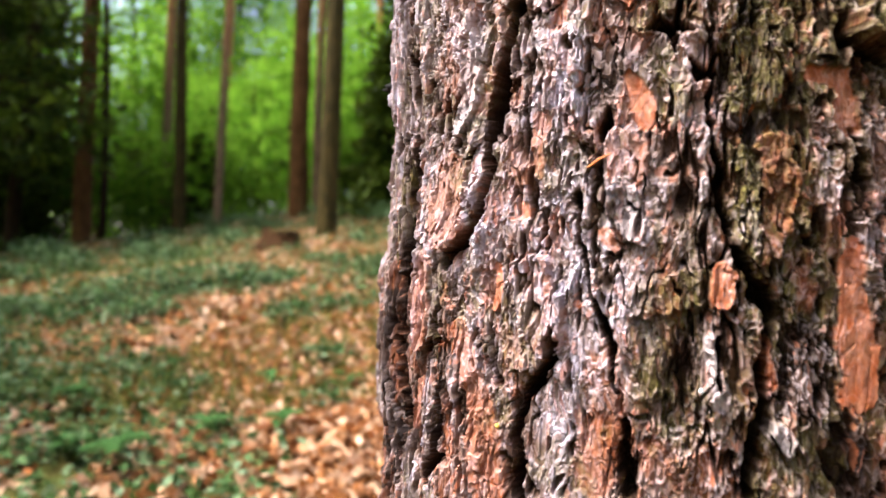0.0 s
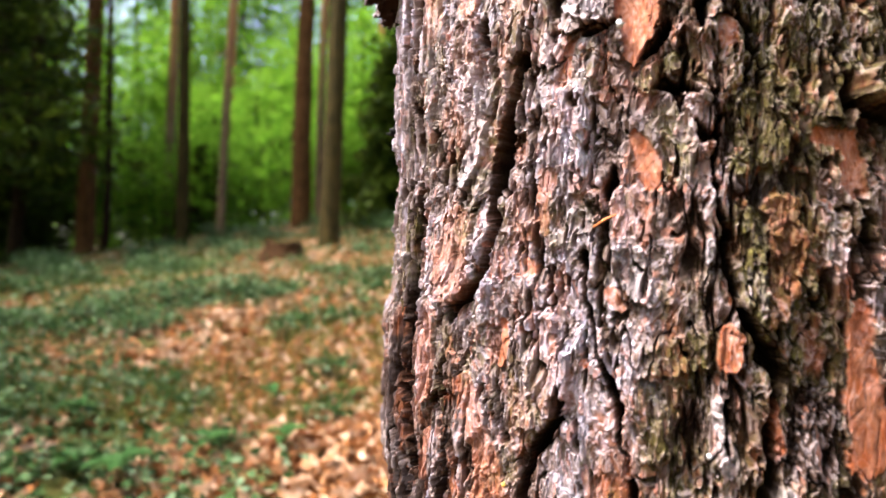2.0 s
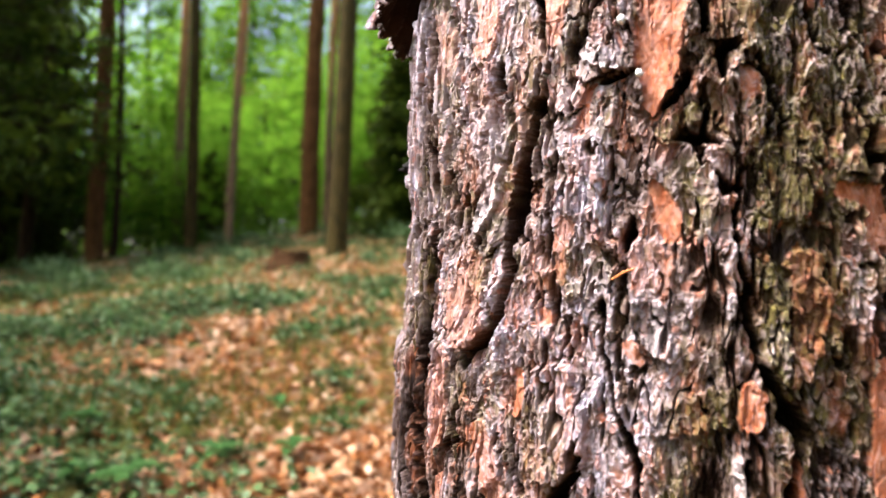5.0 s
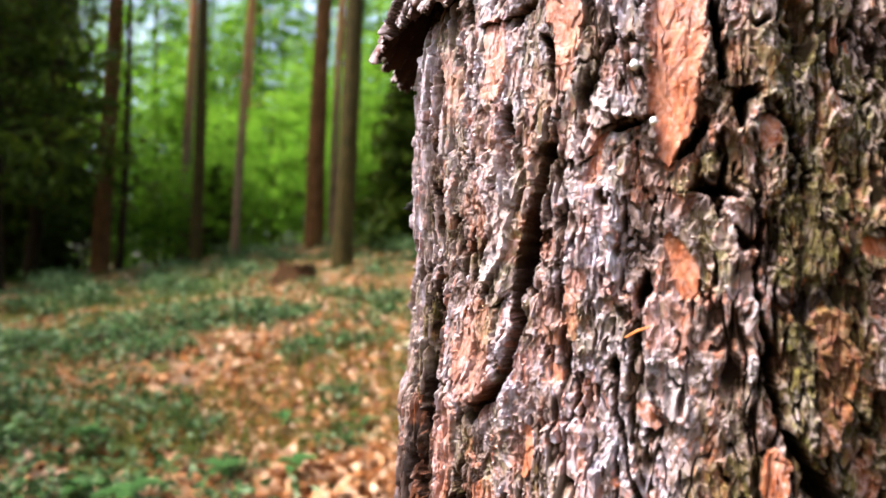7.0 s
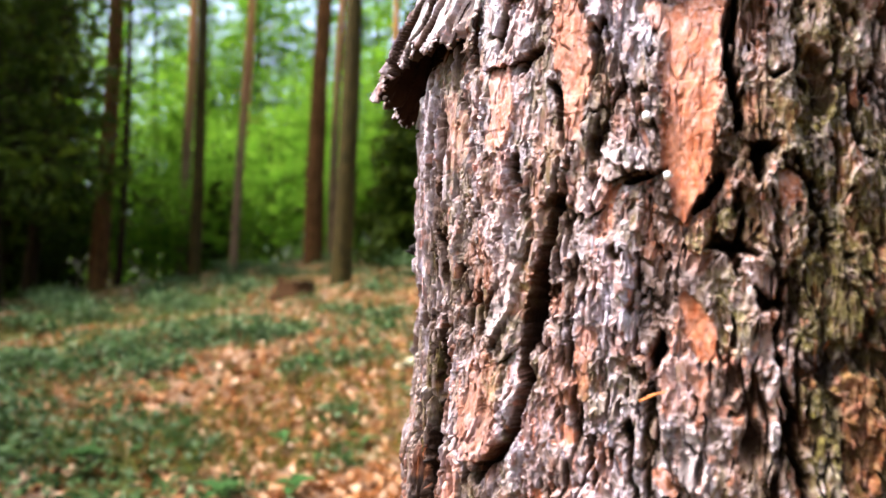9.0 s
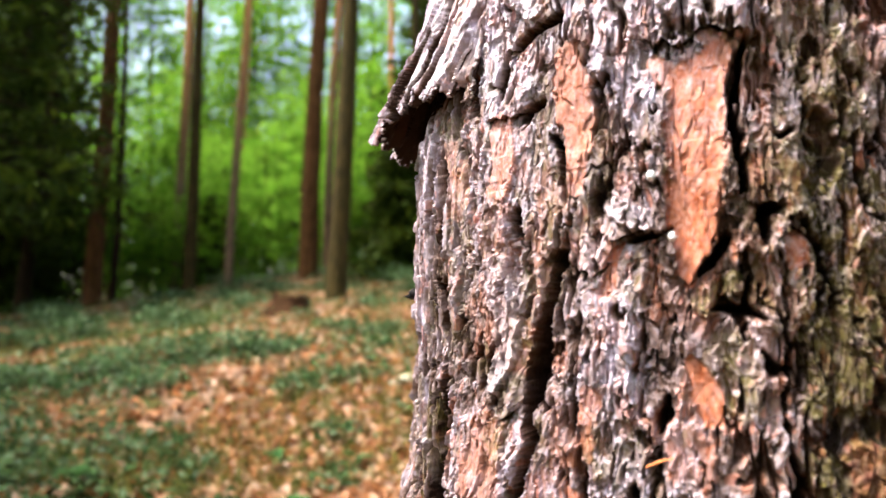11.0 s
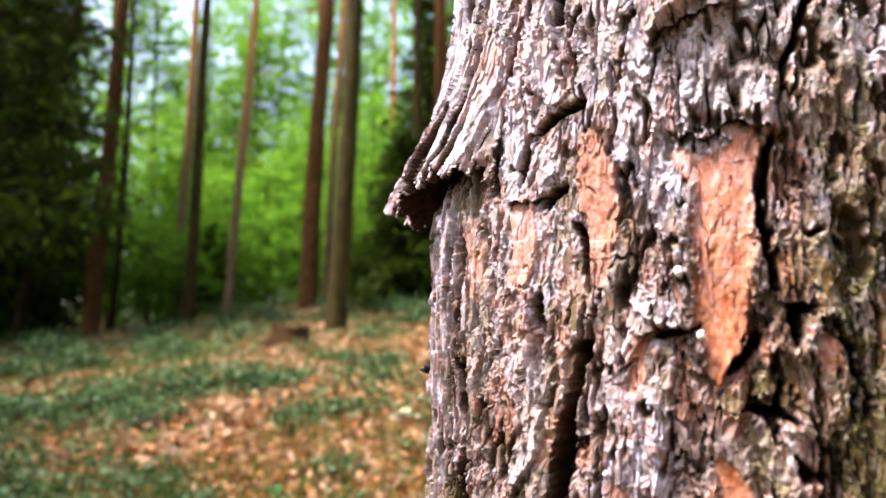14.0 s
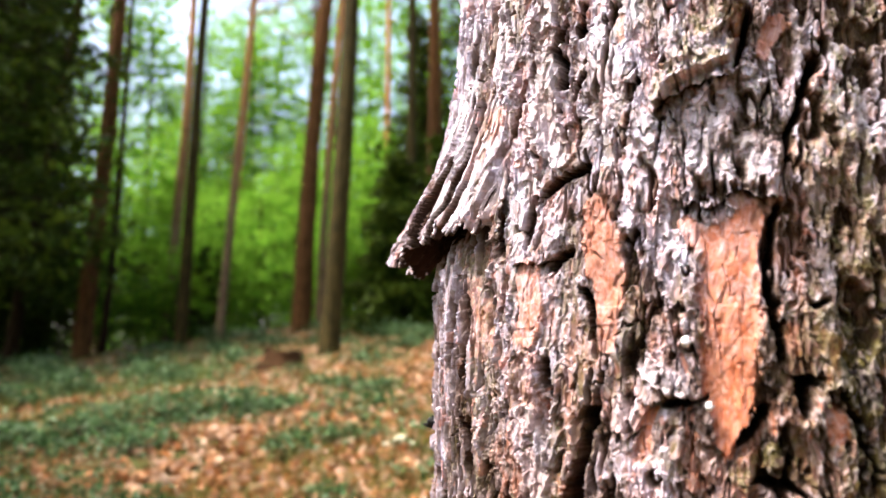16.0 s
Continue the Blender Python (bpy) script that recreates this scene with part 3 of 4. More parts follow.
def window(s, z, points, margin):
    """The part of the grid round a line on the trunk."""
    ps, pz = [TRUNK_R * radians(p[0]) for p in points], [p[1] for p in points]
    c0, c1 = np.searchsorted(s[0], [min(ps) - margin, max(ps) + margin])
    r0, r1 = np.searchsorted(z[:, 0], [min(pz) - margin, max(pz) + margin])
    return slice(r0, r1), slice(c0, c1)


def stroke(s, z, points):
    """How far off a line of varying width, in half widths, and the half width at the nearest place."""
    best, wide = np.full(s.shape, 9.0), np.full(s.shape, 0.001)
    for (a0, z0, w0), (a1, z1, w1) in zip(points, points[1:]):
        s0, ds, h = TRUNK_R * radians(a0), TRUNK_R * radians(a1 - a0), z1 - z0
        t = np.clip(((s - s0) * ds + (z - z0) * h) / (ds * ds + h * h), 0, 1)
        w = (w0 + (w1 - w0) * t) / 1000
        d = np.hypot(s - s0 - t * ds, z - z0 - t * h) / w
        wide = np.where(d < best, w, wide)
        best = np.minimum(best, d)
    return best, wide


def layers(u, v, thick, levels, seed, octaves=4, curl=0.45, torn=0.0):
    """Thin sheets of bark, stacked like the lines of a map, with curled rims: height, number of the sheet, rim.
    torn: how far the sheets break off along the edges of angular flakes, each with a tilt of its own."""
    n = fbm(u, v, seed, octaves)
    if torn:
        _, a, b, x, y, _ = cells(1.5 * u + 0.5 * n, 1.5 * v, seed + 5, 0.95)
        n = n + torn * (a - 0.5 + 0.7 * (b - 0.3) * y * -1 + 0.5 * (a - 0.5) * x)
    n = n * levels
    k = np.floor(n)
    f = n - k
    rim = np.exp(-((f - 0.13) / 0.11) ** 2)
    return thick * (k - levels / 2 + step(0, 0.09, f) + curl * rim), k, rim


def fissure(u, v, seed, width, octaves=3):
    """Wandering lines along the middle values of a noise."""
    return 1 - step(0.25 * width, width, np.abs(fbm(u, v, seed, octaves) - 0.5))


def flap(deg, s, z):
    """The loose scale on the trunk's side: its lower edge, how far it stands off there, and the share of its height."""
    low = np.interp(deg, [-110, -90, -84, -76, -66, -58, -54], [1.712, 1.712, 1.712, 1.716, 1.716, 1.706, 1.72])
    low = low + 0.026 * (fbm(s / 0.005, 0 * z, 33, 3) - 0.5) + 0.005 * (fbm(s / 0.0018, 0 * z, 34, 2) - 0.5)
    amount = np.interp(deg, [-110, -92, -86, -76, -66, -58, -52], [0.030, 0.036, 0.036, 0.026, 0.015, 0.009, 0.0])
    amount = amount * (0.80 + 0.4 * fbm((s - 0.3 * z) / 0.006, 0 * z, 37, 2))
    return low, amount, (z - low) / np.interp(deg, [-90, -60], [0.135, 0.085])


def bark(deg, z, loose=False):
    """Height of the bark over the trunk's cone in metres, its colour masks and the number of the plate."""
    s = TRUNK_R * np.radians(deg)
    strip = 1 - step(-70, -52, deg)
    ragged = fbm(s / 0.006, z / 0.009, 81, 4) - 0.5
    grit = fbm(s / 0.0022, z / 0.0045, 107, 3) - 0.5
    ws = s + 0.009 * (fbm(s / 0.024, z / 0.055, 3) - 0.5) + 0.0034 * (1 - 0.7 * strip) * (fbm(s / 0.006, z / 0.013, 5, 3) - 0.5)
    wz = z + 0.018 * (fbm(s / 0.020, z / 0.04, 9) - 0.5) + 0.0050 * (1 - 0.7 * strip) * (fbm(s / 0.006, z / 0.009, 11, 3) - 0.5)
    plate = cells((ws + 0.005 * ragged) / 0.034 + 0.35 * np.sin(z * 9), (wz + 0.020 * ragged) / 0.088, 1)[5]

    # what the trunk bears at known places
    masks = dict(raw=np.zeros_like(s), moss=np.zeros_like(s), pale=np.zeros_like(s), tone=np.zeros_like(s))
    lift, sunk, calm = np.zeros_like(s), np.zeros_like(s), np.zeros_like(s)
    for kind, strength, high, points in MARKS:
        w = window(s, z, points, 0.012 + 1.5 * max(p[2] for p in points) / 1000)
        d, wide = stroke(s[w], z[w], points)
        d = d + ragged[w] * np.clip(0.0045 / wide, 0.35, 1.3) + 0.5 * grit[w]
        inside = 1 - step(0.80, 1.02, d)
        soft = 1 - step(0.55, 1.25, d) if kind == "moss" else inside
        if kind == "tone":
            masks[kind][w] += strength * inside
        else:
            masks[kind][w] = np.maximum(masks[kind][w], strength * soft)
        if high > 0:
            lift[w] = np.maximum(lift[w], 1.5 * high * inside * (0.75 + 0.25 * step(0.3, 0.95, d)))
        else:
            sunk[w] = np.minimum(sunk[w], 1.5 * high * inside)
        if kind == "raw":
            calm[w] = np.maximum(calm[w], min(1.0, 1.2 * strength) * inside)
    raw, moss, pale = masks["raw"], masks["moss"], masks["pale"]
    rough = (0.65 + 0.7 * step(0.3, 0.7, fbm(s / 0.035, z / 0.06, 77, 3))) * (1 - 0.90 * calm)

    # sheets of scales: broad, narrow and crumbled; drawn out along the trunk's side
    broad, kb, rim_b = layers(ws / 0.015, wz / 0.042, 0.00150, 8, 21, 4, 0.15, 0.16)
    small, ks, rim_s = layers(ws / 0.0085, wz / 0.019, 0.00085, 7, 41, 3, 0.20, 0.34)
    crumb, _, _ = layers(ws / 0.0042, wz / 0.0075, 0.00045, 5, 61, 3, 0.25, 0.30)
    long, kl, rim_l = layers(ws / 0.0100, wz / 0.080, 0.00190, 8, 91, 3)
    split, kt, rim_t = layers(ws / 0.0080, wz / 0.032, 0.00080, 6, 101, 3, 0.25, 0.12)
    zone = fbm(s / 0.028, z / 0.05, 151, 4)
    crumbly = step(0.50, 0.66, fbm(s / 0.022, z / 0.035, 123, 3))
    h = (1 - strip) * rough * (broad + small + crumbly * crumb) + strip * (long + split)
    rim = np.clip((1 - strip) * np.maximum(0.7 * rim_b, rim_s) + strip * np.maximum(rim_l, 0.7 * rim_t), 0, 1)
    sheet_no = np.where(strip > 0.5, kl + 7 * kt, kb + 11 * ks)
    own, other = chance(sheet_no, np.floor(fbm(ws / 0.008, wz / 0.02, 131, 2) * 7), 201), chance(sheet_no, kb, 207)
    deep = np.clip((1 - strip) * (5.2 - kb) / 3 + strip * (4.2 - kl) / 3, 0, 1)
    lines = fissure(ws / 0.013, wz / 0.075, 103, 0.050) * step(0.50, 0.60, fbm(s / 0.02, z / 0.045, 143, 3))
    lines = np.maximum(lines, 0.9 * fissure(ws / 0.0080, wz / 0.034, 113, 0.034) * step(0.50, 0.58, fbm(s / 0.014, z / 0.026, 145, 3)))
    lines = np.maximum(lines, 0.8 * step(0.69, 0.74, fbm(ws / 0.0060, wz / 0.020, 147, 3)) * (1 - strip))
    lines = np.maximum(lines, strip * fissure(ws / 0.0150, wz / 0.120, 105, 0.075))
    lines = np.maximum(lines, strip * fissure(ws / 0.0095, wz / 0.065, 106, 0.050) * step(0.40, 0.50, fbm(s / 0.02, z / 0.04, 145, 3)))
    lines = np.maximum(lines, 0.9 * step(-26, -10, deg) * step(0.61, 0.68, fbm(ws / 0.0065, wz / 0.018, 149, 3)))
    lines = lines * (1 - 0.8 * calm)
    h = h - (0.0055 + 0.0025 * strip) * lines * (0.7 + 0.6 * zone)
    over_s, over_z = np.zeros_like(s), -0.30 * np.clip(h, -0.002, 0.004) * (1 - 0.6 * strip)
    h = h + lift + sunk + 0.0030 * (fbm(s / 0.030, z / 0.070, 71, 2) - 0.5)
    # recesses: their shade is put into the tone, over dark cork
    recess_shade = lines

    for high, tall, points in EDGES:
        w = window(s, z, points, 0.040 + tall)
        es, ez = [TRUNK_R * radians(p[0]) for p in points], [p[1] for p in points]
        line = np.interp(s[w], es, ez) + 0.007 * (fbm(s[w] / 0.005, 0 * z[w] + 900 * high, 57, 3) - 0.5) + 0.004 * ragged[w]
        inside = step(es[0] - 0.004, es[0] + 0.002, s[w] + 0.006 * ragged[w]) * (1 - step(es[-1] - 0.002, es[-1] + 0.004, s[w] + 0.006 * ragged[w]))
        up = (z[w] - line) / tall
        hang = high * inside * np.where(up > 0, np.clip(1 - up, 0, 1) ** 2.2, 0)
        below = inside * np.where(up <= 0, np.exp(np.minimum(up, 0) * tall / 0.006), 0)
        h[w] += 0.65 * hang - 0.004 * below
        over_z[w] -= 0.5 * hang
        recess_shade[w] = np.maximum(recess_shade[w], step(0.45, 0.85, below))
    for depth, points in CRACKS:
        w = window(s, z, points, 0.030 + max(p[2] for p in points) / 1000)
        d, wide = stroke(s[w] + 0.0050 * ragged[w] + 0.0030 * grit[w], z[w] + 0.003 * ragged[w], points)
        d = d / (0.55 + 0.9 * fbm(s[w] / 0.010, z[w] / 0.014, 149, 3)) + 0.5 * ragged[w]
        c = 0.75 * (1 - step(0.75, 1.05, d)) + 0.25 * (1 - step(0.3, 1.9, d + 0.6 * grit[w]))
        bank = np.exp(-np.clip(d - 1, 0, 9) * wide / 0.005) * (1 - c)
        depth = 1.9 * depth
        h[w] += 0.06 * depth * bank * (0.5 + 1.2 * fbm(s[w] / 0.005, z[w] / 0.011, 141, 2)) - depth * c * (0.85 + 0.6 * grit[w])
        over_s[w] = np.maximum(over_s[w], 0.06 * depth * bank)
        recess_shade[w] = np.maximum(recess_shade[w], 1 - step(0.85, 1.30, d))

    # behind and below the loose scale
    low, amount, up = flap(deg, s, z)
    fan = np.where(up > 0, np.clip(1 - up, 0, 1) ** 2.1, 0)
    if loose:
        s = s + 0.010 * (fbm(s / 0.02, z / 0.035, 13, 3) - 0.5)
        streak = fbm((s - 0.35 * z) / 0.0060, z / 0.14, 15, 3)
        leaf, _, _ = layers((s - 0.35 * z) / 0.0075, z / 0.09, 0.0015, 8, 17, 3)
        over_z = over_z - 0.25 * amount * fan**2
        # grooves of the loose scale painted near black, as if in shade
        recess_shade = np.maximum(0.3 * recess_shade, 0.97 * step(0.50, 0.56, streak) * step(0.008, 0.02, amount))
        h = 0.15 * h + amount * fan + 0.0015 + leaf * step(0.0, 0.02, amount) - 0.009 * step(0.50, 0.66, streak) * step(0.0, 0.02, amount)
        # pale streaks paint the highlights on the loose scale
        pale = np.maximum(pale, 0.80 * step(0.44, 0.54, fbm((s - 0.35 * z) / 0.008, z / 0.06, 19, 2)))
    else:
        # the hollow here is also coloured dark for its shade
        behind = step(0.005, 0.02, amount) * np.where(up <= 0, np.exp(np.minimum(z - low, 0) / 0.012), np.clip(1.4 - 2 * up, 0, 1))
        h, recess_shade = h - 0.006 * behind, np.maximum(recess_shade, step(0.3, 0.6, behind))
    h = h + 0.005 * (1 - step(-76, -72, deg)) * step(1.325, 1.335, z) * (1 - step(1.44, 1.46, z))
    h = h - 0.003 + strip * np.interp(z, [1.30, 1.45, 1.55, 1.62, 1.68, 1.74, 1.80, 1.86], [-0.002, -0.001, -0.003, 0.001, 0.003, 0.0, -0.005, -0.009])

    # colours: weathered outside, redder in the deeper sheets, algae and shade put into the tone towards the right
    algae = step(-32, -8, deg + 30 * (zone - 0.5)) * step(0.36, 0.58, fbm(s / 0.02, z / 0.04, 153, 4)) * (0.60 + 0.3 * step(1.52, 1.66, z))
    algae = np.maximum(algae, 0.55 * step(0.56, 0.66, fbm(s / 0.016, z / 0.04, 155, 4)))
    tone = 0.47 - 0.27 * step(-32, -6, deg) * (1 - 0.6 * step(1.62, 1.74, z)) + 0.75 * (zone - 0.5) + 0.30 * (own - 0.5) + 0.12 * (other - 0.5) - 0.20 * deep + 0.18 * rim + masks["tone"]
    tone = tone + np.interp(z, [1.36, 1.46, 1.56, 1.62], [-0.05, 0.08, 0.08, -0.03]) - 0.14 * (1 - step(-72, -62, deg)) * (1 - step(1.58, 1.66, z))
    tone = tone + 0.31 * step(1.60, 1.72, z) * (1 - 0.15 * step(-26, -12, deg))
    # tone falls to near black in recesses, painting their shade
    tone = np.clip(tone, 0.03, 1) * (1 - (0.95 + 0.05 * own) * recess_shade)
    rust = (0.05 + 0.32 * deep) * step(0.50, 0.62, fbm(s / 0.013, z / 0.028, 157, 4)) + 0.55 * (other > 0.90) * (own > 0.35)
    raw = np.maximum(raw * np.clip(0.70 + 0.5 * own, 0, 1), rust * (1 - 0.6 * algae)) * (1 - 0.92 * recess_shade)
    moss = np.maximum(moss, algae * np.clip(0.55 + 0.5 * own, 0, 1)) * (1 - 0.85 * recess_shade) * (1 - 0.8 * calm * (masks["raw"] > 0.75))
    # rims paler: worn edges, with their sheen put into the colour
    pale = np.maximum(pale * np.clip(0.5 + 0.6 * own, 0, 1), (0.10 + 0.22 * step(0.45, 0.62, zone)) * rim) * (1 - recess_shade) * (1 - 0.5 * algae)
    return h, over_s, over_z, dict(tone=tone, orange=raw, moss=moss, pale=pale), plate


def on_trunk(deg, z, out=0.0):
    a, dz = np.radians(deg), np.asarray(z) - MID_Z
    r = TRUNK_R + TAPER * np.clip(dz, -3, 3) + out + 0.10 * np.exp(-np.asarray(z) / 0.18)
    r = r - 0.012 * np.clip(dz - 3, 0, 30)
    return np.stack([AXIS_X + LEAN_X * dz + r * np.sin(a), AXIS_Y + LEAN_Y * dz - r * np.cos(a), dz + MID_Z], -1)


def sheet(deg, z, loose=False):
    """Grid of the bark: vertices, quads, masks and plate numbers per vertex."""
    d, h = np.meshgrid(deg, z)
    out, over_s, over_z, masks, plate = bark(d, h, loose)
    n = len(deg)
    i, j = np.meshgrid(np.arange(len(z) - 1), np.arange(n - 1), indexing="ij")
    quads = np.stack([i * n + j, i * n + j + 1, (i + 1) * n + j + 1, (i + 1) * n + j], -1).reshape(-1, 4)
    return on_trunk(d + np.degrees(over_s / TRUNK_R), h + over_z, out).reshape(-1, 3), quads, {k: v.ravel() for k, v in masks.items()}, plate.ravel()


def cut(verts, quads, masks, chosen):
    q = quads[chosen]
    used, inverse = np.unique(q, return_inverse=True)
    return verts[used], inverse.reshape(-1, 4), {k: v[used] for k, v in masks.items()}


def build_pine():
    pine = tagged(new("pine_tree"), "old pine trunk with scaly grey and orange bark", "tree")
    fine = math.degrees(0.00058 / TRUNK_R)
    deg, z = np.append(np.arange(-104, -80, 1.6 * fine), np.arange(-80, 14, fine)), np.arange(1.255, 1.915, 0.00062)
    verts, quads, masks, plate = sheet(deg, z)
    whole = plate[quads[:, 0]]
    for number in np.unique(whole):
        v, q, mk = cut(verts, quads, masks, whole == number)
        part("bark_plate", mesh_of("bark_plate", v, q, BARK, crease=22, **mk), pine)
    deg, z = np.arange(-109, -57, 1.3 * fine), np.arange(1.680, 1.845, 0.0008)
    verts, quads, masks, _ = sheet(deg, z, True)
    d, h = np.meshgrid(deg, z)
    _, amount, up = flap(d, TRUNK_R * np.radians(d), h)
    there = ((up > 0) & (up < 0.97) & (amount > 0.006)).ravel()
    v, q, mk = cut(verts, quads, masks, there[quads].all(1))
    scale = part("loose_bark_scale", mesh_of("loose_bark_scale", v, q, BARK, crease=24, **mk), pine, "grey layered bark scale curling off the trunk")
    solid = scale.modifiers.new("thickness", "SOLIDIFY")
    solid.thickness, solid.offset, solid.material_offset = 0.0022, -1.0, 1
    # underside takes the dark material that carries its shade
    scale.data.materials.append(SHADED_INNER_BARK)
    for name, d, h in (("lower_trunk", np.linspace(-180, 180, 181), np.linspace(-0.25, 1.260, 170)),
                       ("back_of_trunk", np.linspace(13.8, 256.2, 140), np.linspace(1.255, 1.92, 100)),
                       ("upper_trunk", np.linspace(-180, 180, 101), np.linspace(1.91, 15.0, 320))):
        v, q, mk, _ = sheet(d, h)
        part(name, mesh_of(name, v, q, BARK, **mk), pine)
    return pine


PINE = build_pine()

# small things on the trunk


def blob(name, centre, size, mat, seed, stretch=(1, 1, 1)):
    rng = np.random.default_rng(seed)
    bm = bmesh.new()
    bmesh.ops.create_icosphere(bm, subdivisions=2, radius=1)
    for v in bm.verts:
        v.co = Vector(centre) + Vector([c * size * k * (1 + 0.34 * rng.standard_normal()) for c, k in zip(v.co, stretch)])
    me = bpy.data.meshes.new(name)
    bm.to_mesh(me)
    bm.free()
    for p in me.polygons:
        p.use_smooth = True
    me.materials.append(mat)
    return me


def twig_stub(deg, z, length, seed):
    a, b = on_trunk(deg, z, -0.004), on_trunk(deg - 1.5, z + 0.003, length)
    mid = (a + b) / 2 + [0, 0, 0.002]
    v, q = tube([a, mid, b], [0.0022, 0.0018, 0.0030], 8)
    stub = part("twig_stub", mesh_of("twig_stub", v, q, STUB), PINE, "broken black dead twig")
    part("twig_end", blob("twig_end", b, 0.0042, STUB, seed), stub)


twig_stub(-82, 1.582, 0.002, 3)
twig_stub(-83, 1.598, -0.001, 4)
for _deg, _z, _size, _mat, _label in ((-28.1, 1.636, 0.0026, RESIN, "white dried resin drop"), (-25.8, 1.606, 0.0022, RESIN, "white dried resin drop"),
                                      (-41.0, 1.357, 0.0014, AMBER, "yellow resin drop"), (-15.5, 1.385, 0.0015, RESIN, "white dried resin drop")):
    part("resin_drop", blob("resin_drop", on_trunk(_deg, _z, 0.006), _size, _mat, 7, (1, 0.7, 1.1)), PINE, _label)


def fallen_needle(deg, z, tilt):
    a = on_trunk(deg, z, 0.005)
    b = on_trunk(deg + 3.2, z + tilt, 0.010)
    v, q = tube([a, (a + b) / 2 + [0, -0.001, 0.0008], b], [0.0005, 0.0007, 0.0004], 6)
    tagged(new("pine_needle", mesh_of("pine_needle", v, q, NEEDLE)), "dry orange pine needle caught on the bark", "needle")


fallen_needle(-29.0, 1.499, 0.006)

# ---- the wood behind ----


def stem(rng, height, r0, r1, lean=(0.0, 0.0), flare=0.3, sides=14, rings=26):
    h = np.linspace(0, 1, rings) ** 1.3 * height
    bend = 0.012 * height * np.sin(h / height * 5 + rng.uniform(0, 6))
    pts = np.stack([lean[0] * h + bend * 0.5, lean[1] * h + bend * 0.3, h - 0.15], -1)
    rad = r0 + (r1 - r0) * (h / height) + r0 * flare * np.exp(-h / (1.6 * r0))
    return pts, tube(pts, rad, sides, 0.035, rng)


def limbs(rng, pts, radii_at, start, count, reach, rise, droop=0.0, sides=6):
    """Limbs off a stem: the tubes, and points along them where foliage grows."""
    made, grows = [], []
    top = pts[-1][2]
    for k in range(count):
        z = start + (top - start) * (k + rng.uniform(0, 1)) / count
        i = np.searchsorted(pts[:, 2], z).clip(1, len(pts) - 1)
        root = pts[i - 1] + (pts[i] - pts[i - 1]) * (z - pts[i - 1][2]) / max(pts[i][2] - pts[i - 1][2], 1e-6)
        a = rng.uniform(0, 2 * np.pi)
        share = (z - start) / max(top - start, 1e-6)
        long = reach * (1 - 0.72 * share) * rng.uniform(0.6, 1.15)
        t = np.linspace(0, 1, 6)
        out = np.stack([np.cos(a) * long * t, np.sin(a) * long * t, rise * long * t - droop * long * t**2], -1)
        out[1:] += rng.standard_normal((5, 3)) * 0.05 * long
        line = root + out
        made.append(tube(line, np.linspace(radii_at * (1 - 0.6 * share), 0.012, 6), sides))
        grows.append(line)
    return made, np.array(grows)


def sprays(rng, grows, per, spread, flatten=0.45):
    """Uneven clumps of leaf places round points of the limbs."""
    out = []
    for line in grows:
        for p in line[1:]:
            for _ in range(3):
                mid = p + rng.standard_normal(3) * spread * 1.0
                out.append(mid + rng.standard_normal((max(1, int(per * rng.uniform(0.3, 1.5)) // 3), 3)) * [spread * 0.27, spread * 0.27, spread * flatten * 0.16])
    return np.concatenate(out)


def broadleaf(seed, height, r0, start, count, reach, per, leaf, mat=OAK_FAR):
    rng = np.random.default_rng(seed)
    pts, trunk = stem(rng, height, r0, 0.03, (rng.uniform(-0.03, 0.03), rng.uniform(-0.03, 0.03)))
    made, grows = limbs(rng, pts, r0 * 0.35, start, count, reach, 0.35, 0.25)
    v, q = joined([trunk] + made)
    tree = new("broadleaf_tree")
    part("trunk", mesh_of("broadleaf_trunk", v, q, mat), tree)
    v, q = leaves(sprays(rng, grows, per, reach * 0.20), leaf, leaf * 0.62, rng, 0.62)
    part("crown", mesh_of("broadleaf_crown", v, q, GREEN_LEAF, False), tree)
    return tagged(tree, "slender broadleaf tree with light green leaves", "tree", "broadleaf trees of the wood")


